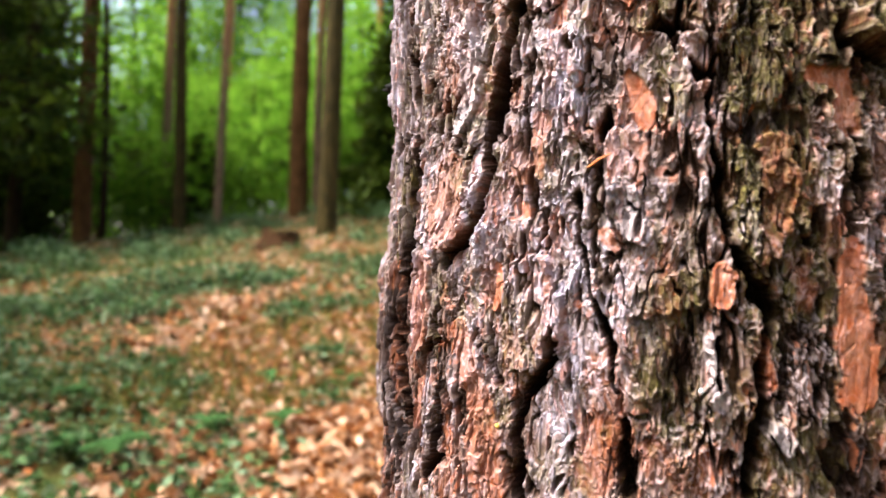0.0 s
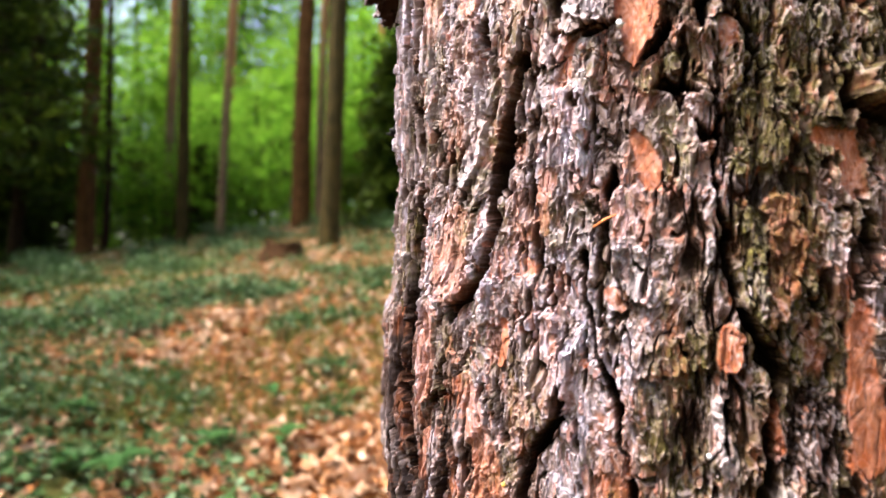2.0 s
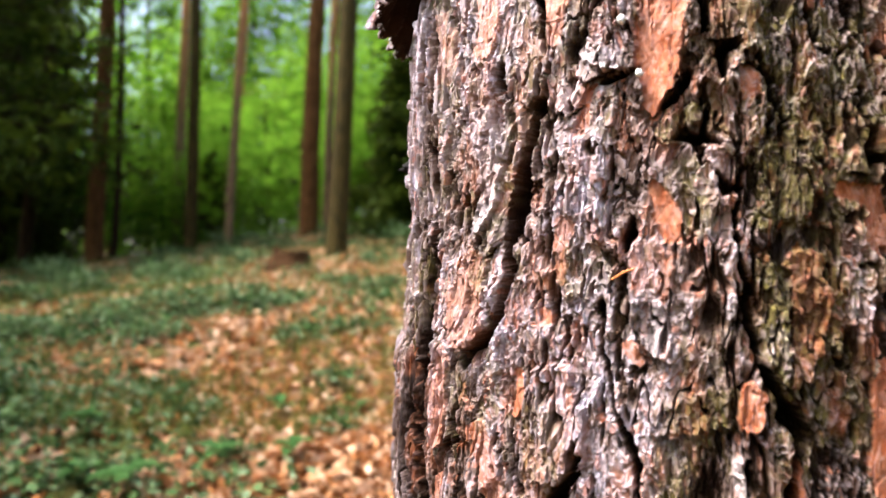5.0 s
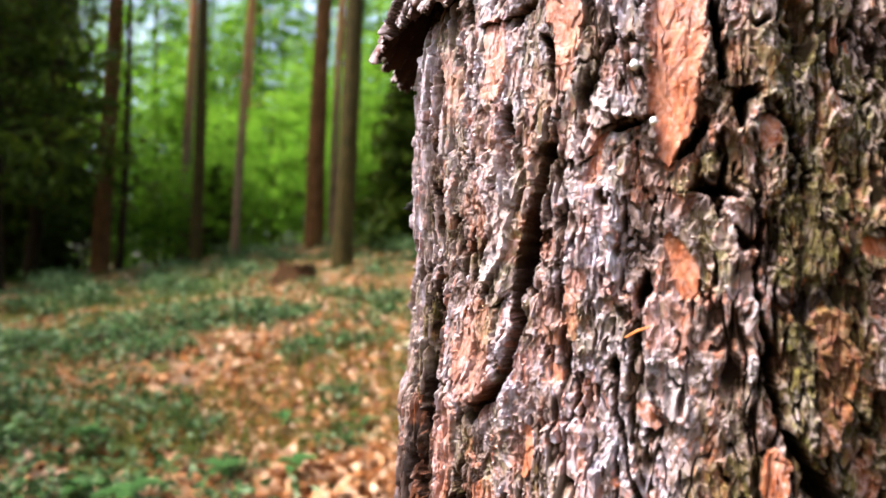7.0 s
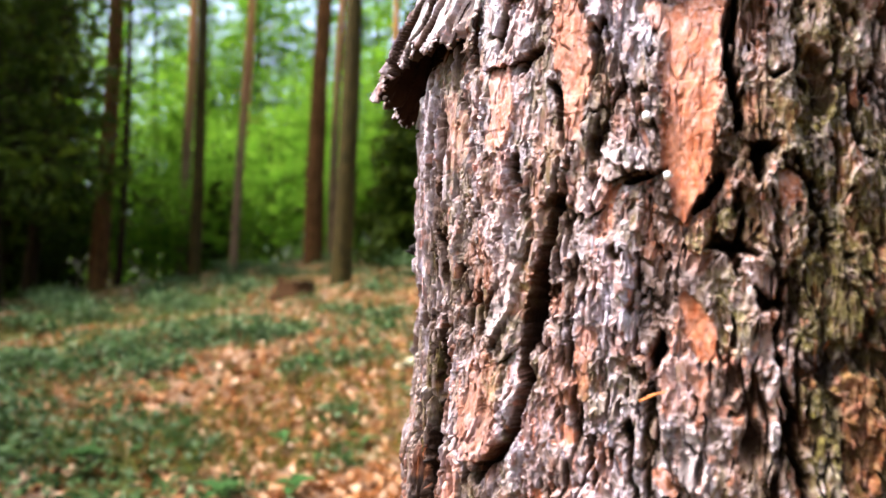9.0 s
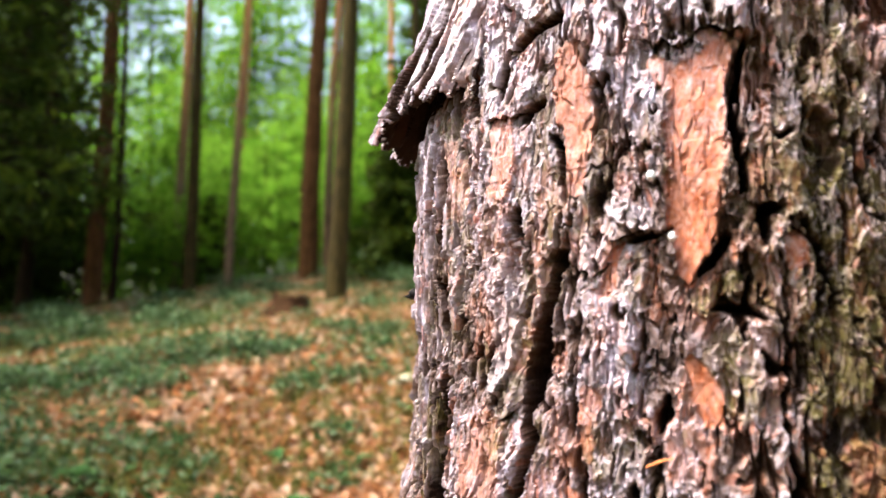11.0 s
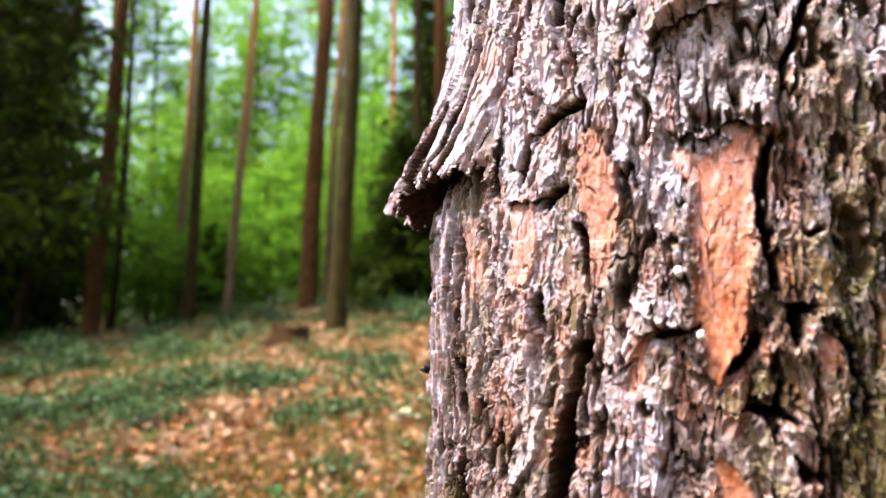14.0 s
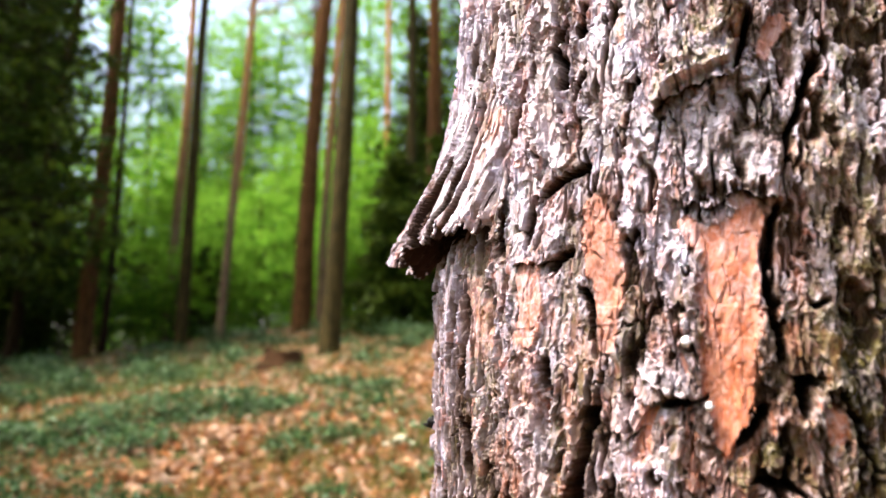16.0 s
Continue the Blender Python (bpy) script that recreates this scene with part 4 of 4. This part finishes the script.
def spruce(seed, height, r0, start, whorls, reach, label):
    rng = np.random.default_rng(seed)
    pts, trunk = stem(rng, height, r0, 0.02)
    tree, made, foliage = new("spruce_tree"), [trunk], []
    for k in range(whorls):
        share = k / whorls
        z = start + (height - start) * share
        for a in rng.uniform(0, 2 * np.pi) + np.arange(5) * 2 * np.pi / 5 + rng.uniform(-0.35, 0.35, 5):
            long = reach * (1 - 0.85 * share) * rng.uniform(0.7, 1.15)
            t = np.linspace(0, 1, 7)
            root = np.array([np.interp(z, pts[:, 2], pts[:, 0]), np.interp(z, pts[:, 2], pts[:, 1]), z + rng.uniform(-0.2, 0.2)])
            line = root + np.stack([np.cos(a) * long * t, np.sin(a) * long * t, -0.42 * long * t + 0.22 * long * t**2], -1)
            made.append(tube(line, np.linspace(0.022, 0.006, 7), 5))
            n = int(62 * long / reach) + 10
            w = rng.uniform(0.12, 1, n)
            along_it = np.stack([np.interp(w, t, line[:, c]) for c in range(3)], -1)
            side = rng.standard_normal(n) * 0.16 * long
            foliage.append(along_it + np.stack([-np.sin(a) * side, np.cos(a) * side, -np.abs(rng.standard_normal(n)) * 0.16 - 0.2 * np.abs(side)], -1))
    v, q = joined(made)
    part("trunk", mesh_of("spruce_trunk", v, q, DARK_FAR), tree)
    v, q = leaves(np.concatenate(foliage), 0.34, 0.085, rng, 0.35, 0.45)
    part("crown", mesh_of("spruce_crown", v, q, SPRUCE_LEAF, False), tree)
    return tagged(tree, label, "tree", "spruces of the wood")


def pine(seed, x, y, r, lean, mat, label, height=17.0, crown=True):
    rng = np.random.default_rng(seed)
    pts, trunk = stem(rng, height, r, r * 0.35, lean, 0.25)
    tree = new("pine_tree")
    pieces = [trunk]
    made, grows = limbs(rng, pts, 0.05, height * 0.70, 22, 2.3, 0.3)
    dead, _ = limbs(rng, pts, 0.012, height * 0.25, 9, 0.55, 0.1)
    v, q = joined(pieces + made + dead)
    part("trunk", mesh_of("pine_trunk", v, q, mat), tree)
    if crown:
        v, q = leaves(sprays(rng, grows, 14, 0.34, 0.8), 0.22, 0.05, rng, 0.2)
        part("crown", mesh_of("pine_crown", v, q, PINE_LEAF, False), tree)
    tree.location = (x, y, float(ground_z(x, y)))
    return tagged(tree, label, "tree", "pines of the wood")


# x, y, radius, lean, bark
pine(101, -6.89, 14.16, 0.175, (0.004, 0.0), PINE_FAR, "tall pine with reddish brown flaky trunk")
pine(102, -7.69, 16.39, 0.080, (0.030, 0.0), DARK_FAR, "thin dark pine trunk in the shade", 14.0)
pine(103, -5.87, 16.00, 0.140, (0.042, 0.0), OAK_FAR, "tall pine with orange upper trunk")
pine(104, -4.76, 15.90, 0.095, (0.022, 0.0), PALE_FAR, "slim pine with pale grey trunk")
pine(105, -2.94, 15.28, 0.195, (0.035, 0.0), PINE_FAR, "thick straight pine with grey-brown bark")
pine(106, -1.71, 10.97, 0.155, (0.012, 0.0), OAK_FAR, "straight trunk with olive mossy bark and flared foot", 15.0)
pine(107, -2.72, 16.20, 0.086, (0.032, 0.0), PALE_FAR, "distant pine with pale trunk glowing orange above")
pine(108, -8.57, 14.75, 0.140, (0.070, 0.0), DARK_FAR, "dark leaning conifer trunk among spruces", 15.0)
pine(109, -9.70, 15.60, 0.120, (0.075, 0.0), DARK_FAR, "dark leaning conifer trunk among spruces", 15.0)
pine(110, -6.90, 18.40, 0.130, (0.000, 0.0), PALE_FAR, "distant pine with pale orange trunk")
pine(111, -0.95, 15.50, 0.120, (0.025, 0.0), OAK_FAR, "olive-brown trunk in the shade", 14.0)
pine(112, -0.50, 17.00, 0.190, (0.020, 0.0), PINE_FAR, "grey-brown pine trunk behind the near one")
pine(113, -2.10, 22.50, 0.110, (0.020, 0.0), PALE_FAR, "distant pine with orange trunk")
pine(114, -7.60, 26.00, 0.130, (0.010, 0.0), PALE_FAR, "distant pine with orange trunk")
pine(115, -5.60, 28.00, 0.120, (0.015, 0.0), PINE_FAR, "distant pine with brown trunk")


def scatter(kinds, kind, spots, seed):
    """The first place of a kind takes the built tree itself, the rest copies of it."""
    rng = np.random.default_rng(seed)
    for x, y, size in spots:
        m = pose(x, y, float(ground_z(x, y)) - 0.05, 0, 0, rng.uniform(0, 360)) @ Matrix.Scale(size, 4)
        if kind in PLANTED:
            copy_thing(kinds[kind], m).matrix_basis = m
        else:
            kinds[kind].matrix_basis = m
            PLANTED.add(kind)


PLANTED = set()
BROAD = {
    "tall_a": broadleaf(201, 13, 0.11, 2.6, 28, 3.2, 42, 0.17),
    "tall_b": broadleaf(202, 15, 0.13, 3.4, 28, 3.6, 42, 0.18),
    "young_a": broadleaf(203, 6.0, 0.045, 0.7, 30, 2.0, 30, 0.13),
    "young_b": broadleaf(204, 4.2, 0.035, 0.35, 28, 1.7, 30, 0.12),
    "bush": broadleaf(205, 2.2, 0.025, 0.15, 22, 1.2, 27, 0.10),
}
YOUNG_B = [
    (-7.2, 21.5, 1.0), (-6.3, 24.5, 1.2), (-4.5, 22.6, 1.1), (-5.6, 22.0, 1.0), (-3.3, 24.6, 1.2), (-8.8, 23.4, 1.2), (-2.0, 21.5, 1.0),
    (-3.4, 22.5, 1.1), (-6.5, 20.5, 0.9), (-1.4, 20.0, 1.1),
]
YOUNG_A = [
    (-8.5, 27.0, 1.0), (-7.6, 25.6, 0.9), (-5.2, 25.0, 1.1), (-2.6, 23.0, 1.0), (-9.0, 24.0, 1.2), (-0.2, 20.5, 1.1), (-11.5, 25.0, 1.1),
    (-12.5, 30.0, 1.3), (-2.5, 34.0, 1.3), (-6.5, 36.0, 1.4), (-16.0, 34.0, 1.4), (-9.5, 42.0, 1.6), (-20.0, 44.0, 1.8), (-13.5, 46.0, 1.8),
    (-2.0, 46.0, 1.8), (0.5, 38.0, 1.6), (-6.0, 30.0, 1.4), (-9.5, 30.0, 1.4), (-13.0, 37.0, 1.6), (-3.0, 30.5, 1.4), (-7.0, 44.0, 2.0),
    (-16.5, 49.0, 2.0), (-22.0, 40.0, 1.8),
]
BUSHES = [
    (-5.2, 20.6, 1.2), (-2.4, 17.5, 1.0), (-6.4, 17.4, 0.9), (-1.2, 17.4, 1.1), (-7.3, 18.4, 1.2), (-1.9, 18.8, 1.2), (-3.2, 18.3, 1.0),
    (-5.9, 18.8, 1.2), (-7.0, 19.6, 1.3), (-4.1, 20.0, 1.4), (-2.9, 19.5, 1.3), (-9.2, 20.0, 1.2), (-10.8, 21.5, 1.3), (-8.3, 19.4, 1.0),
]
TALL_A = [
    (-8.3, 31.0, 1.1), (-12.2, 29.5, 1.15), (-13.5, 36.0, 1.1), (-1.0, 24.0, 1.0), (-4.8, 31.0, 1.1), (-0.5, 31.0, 1.1), (-11.5, 38.0, 1.1),
    (-16.0, 40.0, 1.1), (2.5, 28.0, 1.0), (-12.0, 54.0, 1.2), (-2.0, 54.0, 1.2), (-28.0, 44.0, 1.2), (-17.5, 45.0, 1.1),
]
TALL_B = [
    (-11.5, 33.5, 1.1), (-13.6, 28.0, 1.2), (-10.4, 36.0, 1.15), (-9.6, 34.5, 1.1), (-6.3, 33.0, 1.1), (-3.6, 32.5, 1.1), (-8.0, 33.0, 1.0),
    (-14.0, 30.0, 1.1), (-4.0, 40.0, 1.1), (-20.0, 36.0, 1.2), (-18.0, 52.0, 1.2), (-7.0, 50.0, 1.2), (-24.0, 50.0, 1.2), (-9.5, 46.0, 1.1),
]
for _kind, _spots in (("young_b", YOUNG_B), ("young_a", YOUNG_A), ("bush", BUSHES), ("tall_a", TALL_A), ("tall_b", TALL_B)):
    scatter(BROAD, _kind, _spots, 77 + len(_spots))
# unseen trees added beside and behind the way, to block sky light and sun
scatter(BROAD, "tall_a", [(-11.8, 9.0, 1.0), (-14.0, 12.5, 1.0), (-11.0, 4.0, 1.0), (-9.5, -3.0, 1.0), (-5.0, -8.5, 1.05), (3.0, -9.0, 1.0), (-7.8, 3.2, 0.95), (-11.8, 6.4, 1.0), (9.0, -4.0, 1.0), (8.5, 6.0, 1.0), (5.0, 15.0, 1.0)], 78)
scatter(BROAD, "young_a", [(-8.5, -1.0, 1.3), (-6.5, -5.5, 1.4), (-2.0, -7.5, 1.4), (2.0, -6.5, 1.3), (5.5, -5.0, 1.4), (7.0, -0.5, 1.4), (6.5, 4.0, 1.3), (4.5, 9.0, 1.3), (-11.5, 7.5, 1.2), (-13.0, 1.0, 1.4)], 79)
SPRUCES = {
    "old": spruce(301, 15.0, 0.16, 2.6, 30, 2.9, "dark spruce with drooping branches"),
    "mid": spruce(302, 9.0, 0.10, 0.9, 24, 2.1, "dense dark green spruce in the shade"),
    "young": spruce(303, 3.6, 0.045, 0.25, 16, 1.15, "young dark spruce in the undergrowth"),
}
OLD_SPRUCES = [
    (-10.4, 16.6, 1.0), (-7.9, 12.3, 1.0), (-10.9, 14.6, 1.05), (-11.4, 18.0, 1.05), (0.9, 21.0, 1.0), (-12.6, 18.6, 1.0), (-12.6, 22.0, 0.9),
    (-13.8, 20.5, 1.1),
]
MIDDLE_SPRUCES = [
    (-11.2, 17.6, 1.0), (-12.2, 20.0, 1.1), (-0.7, 18.6, 0.9), (-13.5, 23.0, 1.1),
]
YOUNG_SPRUCES = [
    (-6.2, 18.6, 0.7), (-9.6, 15.9, 1.1), (-10.9, 16.3, 1.2), (-1.0, 13.9, 1.0), (-0.1, 14.6, 1.1),
]
for _kind, _spots in (("old", OLD_SPRUCES), ("mid", MIDDLE_SPRUCES), ("young", YOUNG_SPRUCES)):
    scatter(SPRUCES, _kind, _spots, 87 + len(_spots))


def stump(x, y):
    rng = np.random.default_rng(5)
    base = tagged(new("tree_stump"), "old rotten cut stump with mossy sides", "stump")
    base.location = (x, y, float(ground_z(x, y)))
    a = np.linspace(0, 2 * np.pi, 28, endpoint=False)
    lobes = 1 + 0.10 * np.sin(5 * a + 1) + 0.05 * rng.standard_normal(28)
    rings = [(-0.1, 1.5), (0.02, 1.3), (0.07, 1.08), (0.12, 1.0), (0.17, 0.95), (0.21, 0.92)]
    rise = 0.5 + 0.5 * np.sin(a * 2 + 0.6) + 0.45 * rng.standard_normal(28)
    v = np.concatenate([np.stack([0.26 * f * lobes * np.cos(a), 0.24 * f * lobes * np.sin(a), h + 0.05 * rise * max(0, h) / 0.2], -1) + 0.012 * rng.standard_normal((28, 3)) for h, f in rings])
    i, j = np.meshgrid(np.arange(len(rings) - 1), np.arange(28), indexing="ij")
    k = (j + 1) % 28
    part("bark_side", mesh_of("stump_side", v, np.stack([i * 28 + j, i * 28 + k, (i + 1) * 28 + k, (i + 1) * 28 + j], -1).reshape(-1, 4), STUMP_BARK), base, "mossy brown bark")
    top = np.concatenate([v[-28:] * [0.97, 0.97, 1], v[-28:] * [0.45, 0.45, 0.9] + [0, 0, rng.uniform(-0.02, 0.01)], [[0, 0, 0.17]]])
    q = [(n, (n + 1) % 28, 28 + (n + 1) % 28, 28 + n) for n in range(28)] + [(28 + n, 28 + (n + 1) % 28, 56, 56) for n in range(28)]
    q = np.array(q)
    tri = np.concatenate([q[:28, [0, 1, 2]], q[:28, [0, 2, 3]], q[28:, :3]])
    part("cut_face", mesh_of("stump_top", top, tri, STUMP_WOOD), base, "weathered sawn wood")


stump(-2.20, 10.00)


# ---- floor of the wood ----


def density(x, y, seed):
    return fbm(x / 1.1 + 40, y / 1.4 + 40, seed, 3, 0.0)


def places(rng, count, near=2.2, far=16.0, wide=0.78):
    """Random places on the slope, thinning with distance, in the wedge in front of the pine."""
    u = rng.uniform(0, 1, count)
    y = near + (far - near) * u**1.25
    x = rng.uniform(-wide, 0.16, count) * y + 0.25
    return x, y


def around(count, seed, low, high):
    """Random places on the rest of the slope, beside and behind that wedge."""
    rng = np.random.default_rng(900 + seed)
    x, y = rng.uniform(-13, 11, count), rng.uniform(-9, 15, count)
    turn, far = rng.uniform(0, 2 * np.pi, 2 * count // 3), 7.9 * rng.uniform(0, 1, 2 * count // 3) ** 0.8
    x[:len(far)], y[:len(far)] = far * np.cos(turn), 1.6 + far * np.sin(turn)
    wedge = (y > 2.2) & (x > 0.25 - 0.78 * y) & (x < 0.25 + 0.16 * y)
    trunk = np.hypot(x - AXIS_X, y - AXIS_Y) < 0.45
    keep = ~wedge & ~trunk & (density(x, y, seed) > rng.uniform(low, high, count))
    return x[keep], y[keep]


def litter():
    rng = np.random.default_rng(11)
    x, y = places(rng, 40000, far=19.0)
    keep = density(x, y, 5) + 0.25 * (x / y > -0.28) - 0.1 * (y > 8) > rng.uniform(0.22, 0.60, len(x))
    more_x, more_y = around(60000, 5, 0.22, 0.60)
    x, y = np.append(x[keep], more_x), np.append(y[keep], more_y)
    z = ground_z(x, y) + rng.uniform(0.005, 0.035, len(x))
    v, q = leaves(np.stack([x, y, z], -1), 0.105, 0.066, rng, 0.55, 0.0, 0.5)
    tagged(new("fallen_leaves", mesh_of("fallen_leaves", v, q, DRY_LEAF, False)), "dry tan and orange fallen leaves on the soil", "leaf litter", kind="stuff")


def ground_cover():
    rng = np.random.default_rng(12)
    x, y = places(rng, 4200)
    keep = density(x, y, 25) - 0.12 * (x / y > -0.22) * (y < 6) + 0.08 * (y > 9) > rng.uniform(0.42, 0.70, len(x))
    more_x, more_y = around(9000, 25, 0.42, 0.70)
    x, y = np.append(x[keep], more_x), np.append(y[keep], more_y)
    n = 7
    px, py = np.repeat(x, n) + rng.normal(0, 0.055, len(x) * n), np.repeat(y, n) + rng.normal(0, 0.055, len(x) * n)
    pz = ground_z(px, py) + rng.uniform(0.02, 0.14, len(px))
    v, q = leaves(np.stack([px, py, pz], -1), 0.060, 0.042, rng, 0.62, 0, 0.2)
    tagged(new("low_herbs", mesh_of("low_herbs", v, q, HERB_LEAF, False)), "low green herbs among the fallen leaves", "ground plants", kind="stuff")
    x, y = places(rng, 22000, 4.0, 20.0)
    keep = density(x, y, 45) > rng.uniform(0.36, 0.60, len(x))
    more_x, more_y = around(9000, 45, 0.36, 0.60)
    x, y = np.append(x[keep], more_x), np.append(y[keep], more_y)
    z = ground_z(x, y)
    v, q = leaves(np.stack([x, y, z + 0.06], -1), 0.20, 0.010, rng, 0.15, -1.6, 0.1)
    tagged(new("grass_tufts", mesh_of("grass_tufts", v, q, GRASS, False)), "thin yellow-green woodland grass", "grass", kind="stuff")


def shrub(seed, size, tall, count):
    rng = np.random.default_rng(seed)
    ob = new("bilberry_shrub")
    made, ends = [], []
    for _ in range(14):
        a, r = rng.uniform(0, 2 * np.pi), size * rng.uniform(0.1, 0.9)
        foot = np.array([np.cos(a) * r * 0.6, np.sin(a) * r * 0.6, -0.05])
        tip = np.array([np.cos(a) * r, np.sin(a) * r, tall * rng.uniform(0.6, 1.1)])
        line = np.array([foot, foot * 0.5 + tip * 0.5 + rng.normal(0, 0.02, 3), tip])
        made.append(tube(line, [0.006, 0.005, 0.002], 5))
        ends.append(line)
    v, q = joined(made)
    part("branchwork", mesh_of("shrub_branchwork", v, q, OAK_FAR), ob)
    c = np.concatenate([line[1 + rng.integers(0, 2, count // 14)] + rng.normal(0, 1, (count // 14, 3)) * [size * 0.26, size * 0.26, tall * 0.22] for line in ends])
    c[:, 2] = np.maximum(c[:, 2], 0.01)
    v, q = leaves(c, 0.062, 0.040, rng, 0.55, 0, 0.2)
    part("foliage", mesh_of("shrub_foliage", v, q, HERB_LEAF, False), ob)
    return tagged(ob, "low bluish green bilberry shrub on the slope", "shrub", "bilberry shrubs")


litter()
ground_cover()
SHRUBS = {"wide": shrub(401, 0.50, 0.26, 900), "low": shrub(402, 0.38, 0.17, 520), "small": shrub(403, 0.24, 0.15, 260)}
WIDE_SHRUBS = [
    (-2.55, 7.0, 1.0), (-2.05, 7.3, 1.0), (-3.0, 6.7, 1.0), (-3.9, 6.3, 1.0), (-3.0, 4.7, 0.9), (-2.2, 14.0, 1.0), (-1.0, 13.0, 1.0),
    (-3.9, 15.2, 1.0), (-4.6, 9.2, 1.0), (-5.6, 10.4, 1.1), (-3.8, 10.0, 1.0), (-6.9, 12.6, 1.1), (-4.9, 16.0, 1.1), (-0.4, 12.2, 1.0),
]
LOW_SHRUBS = [
    (-3.5, 6.6, 1.1), (-1.7, 7.4, 1.0), (-4.1, 6.8, 1.0), (-2.6, 6.2, 1.0), (-1.2, 6.0, 1.0), (-0.75, 8.4, 1.0), (-1.3, 8.6, 1.0),
    (-2.7, 4.2, 1.0), (-2.3, 4.1, 0.8), (-2.1, 3.4, 0.9), (-5.3, 9.0, 1.0), (-1.0, 10.2, 1.0), (-4.4, 10.8, 1.0), (-1.9, 12.4, 1.1),
    (-3.0, 13.2, 1.2), (-4.2, 13.6, 1.2), (-5.4, 14.2, 1.2), (-6.2, 11.6, 1.2), (-2.9, 11.0, 1.1), (-4.9, 12.0, 1.2), (-0.6, 11.4, 1.0),
]
SMALL_SHRUBS = [
    (-3.2, 6.1, 1.2), (-0.8, 6.2, 1.0), (-0.55, 7.2, 1.1), (-1.9, 4.6, 1.0), (-1.5, 4.3, 1.0), (-1.2, 3.7, 0.9), (-1.6, 3.5, 0.9),
    (-0.6, 4.1, 0.9), (-3.3, 5.4, 1.1), (-0.75, 4.9, 0.9), (-4.6, 8.4, 1.2), (-3.4, 9.4, 1.2),
]
for _kind, _spots in (("wide", WIDE_SHRUBS), ("low", LOW_SHRUBS), ("small", SMALL_SHRUBS)):
    scatter(SHRUBS, _kind, _spots, 97 + len(_spots))


def broad_leaf(centre, along_way, length, width, lift, mat, name):
    """One broad leaf, cupped along its midrib, with a bent tip."""
    a = Vector(along_way).normalized()
    side = a.cross(Vector((0, 0, 1))).normalized()
    up = side.cross(a)
    rows = [(0.0, 0.08), (0.2, 0.7), (0.45, 1.0), (0.7, 0.8), (0.9, 0.35), (1.0, 0.03)]
    verts, faces = [], []
    for t, w in rows:
        mid = Vector(centre) + a * length * t + up * (lift * math.sin(t * 2.6))
        for k in (-1, -0.5, 0, 0.5, 1):
            verts.append(mid + side * (k * w * width / 2) + up * (0.22 * width * w * k * k))
    for i in range(len(rows) - 1):
        for k in range(4):
            faces.append((i * 5 + k, i * 5 + k + 1, i * 5 + k + 6, i * 5 + k + 5))
    return mesh_of(name, [tuple(v) for v in verts], faces, mat)


SEEDLING = leaf_material("seedling_leaf", [(0.025, 0.070, 0.016), (0.05, 0.11, 0.032)], 0.3, 0.5)
CREAM = leaf_material("bleached_leaf", [(0.62, 0.52, 0.38), (0.72, 0.64, 0.50)], 0.1, 0.7)


def seedling(seed, x, y, size, count):
    rng = np.random.default_rng(seed)
    ob = tagged(new("seedling"), "young broad-leaved seedling among the dry leaves", "plant", "seedlings")
    ob.location = (x, y, float(ground_z(x, y)))
    top = np.array([0.01, 0.0, 0.13 * size])
    v, q = tube([np.array([0, 0, -0.03]), top * 0.5 + [0.005, 0.004, 0], top], [0.004, 0.003, 0.002], 6)
    part("stalk", mesh_of("seedling_stalk", v, q, GRASS), ob)
    for k in range(count):
        a = 2 * math.pi * k / count + rng.uniform(-0.4, 0.4)
        part("leaf", broad_leaf(top * rng.uniform(0.7, 1.0), (math.cos(a), math.sin(a), rng.uniform(-0.1, 0.35)), 0.13 * size * rng.uniform(0.8, 1.2), 0.085 * size, 0.02, SEEDLING, "seedling_leaf"), ob)


for _n, (_x, _y, _s, _c) in enumerate(((-1.42, 3.22, 1.15, 5), (-1.12, 3.52, 0.9, 4), (-0.78, 3.58, 0.9, 4), (-1.70, 3.40, 0.9, 5), (-1.02, 4.35, 0.8, 4), (-0.55, 4.30, 0.7, 4), (-2.00, 4.00, 0.9, 5))):
    seedling(500 + _n, _x, _y, _s, _c)


def bleached_leaf(seed, x, y, turn, size):
    way = (math.cos(turn), math.sin(turn), 0.25)
    ob = new("dead_leaf", broad_leaf((x, y, float(ground_z(x, y)) + 0.035), way, size, size * 0.75, 0.03, CREAM, "dead_leaf"))
    tagged(ob, "bleached cream dead leaf on the litter", "leaf", "bleached leaves")


for _n, (_x, _y, _t, _s) in enumerate(((-0.46, 5.75, 0.3, 0.13), (-0.36, 5.82, 1.9, 0.12), (-0.40, 5.66, 3.6, 0.11), (-0.30, 5.70, 5.0, 0.10))):
    bleached_leaf(_n, _x, _y, _t, _s)
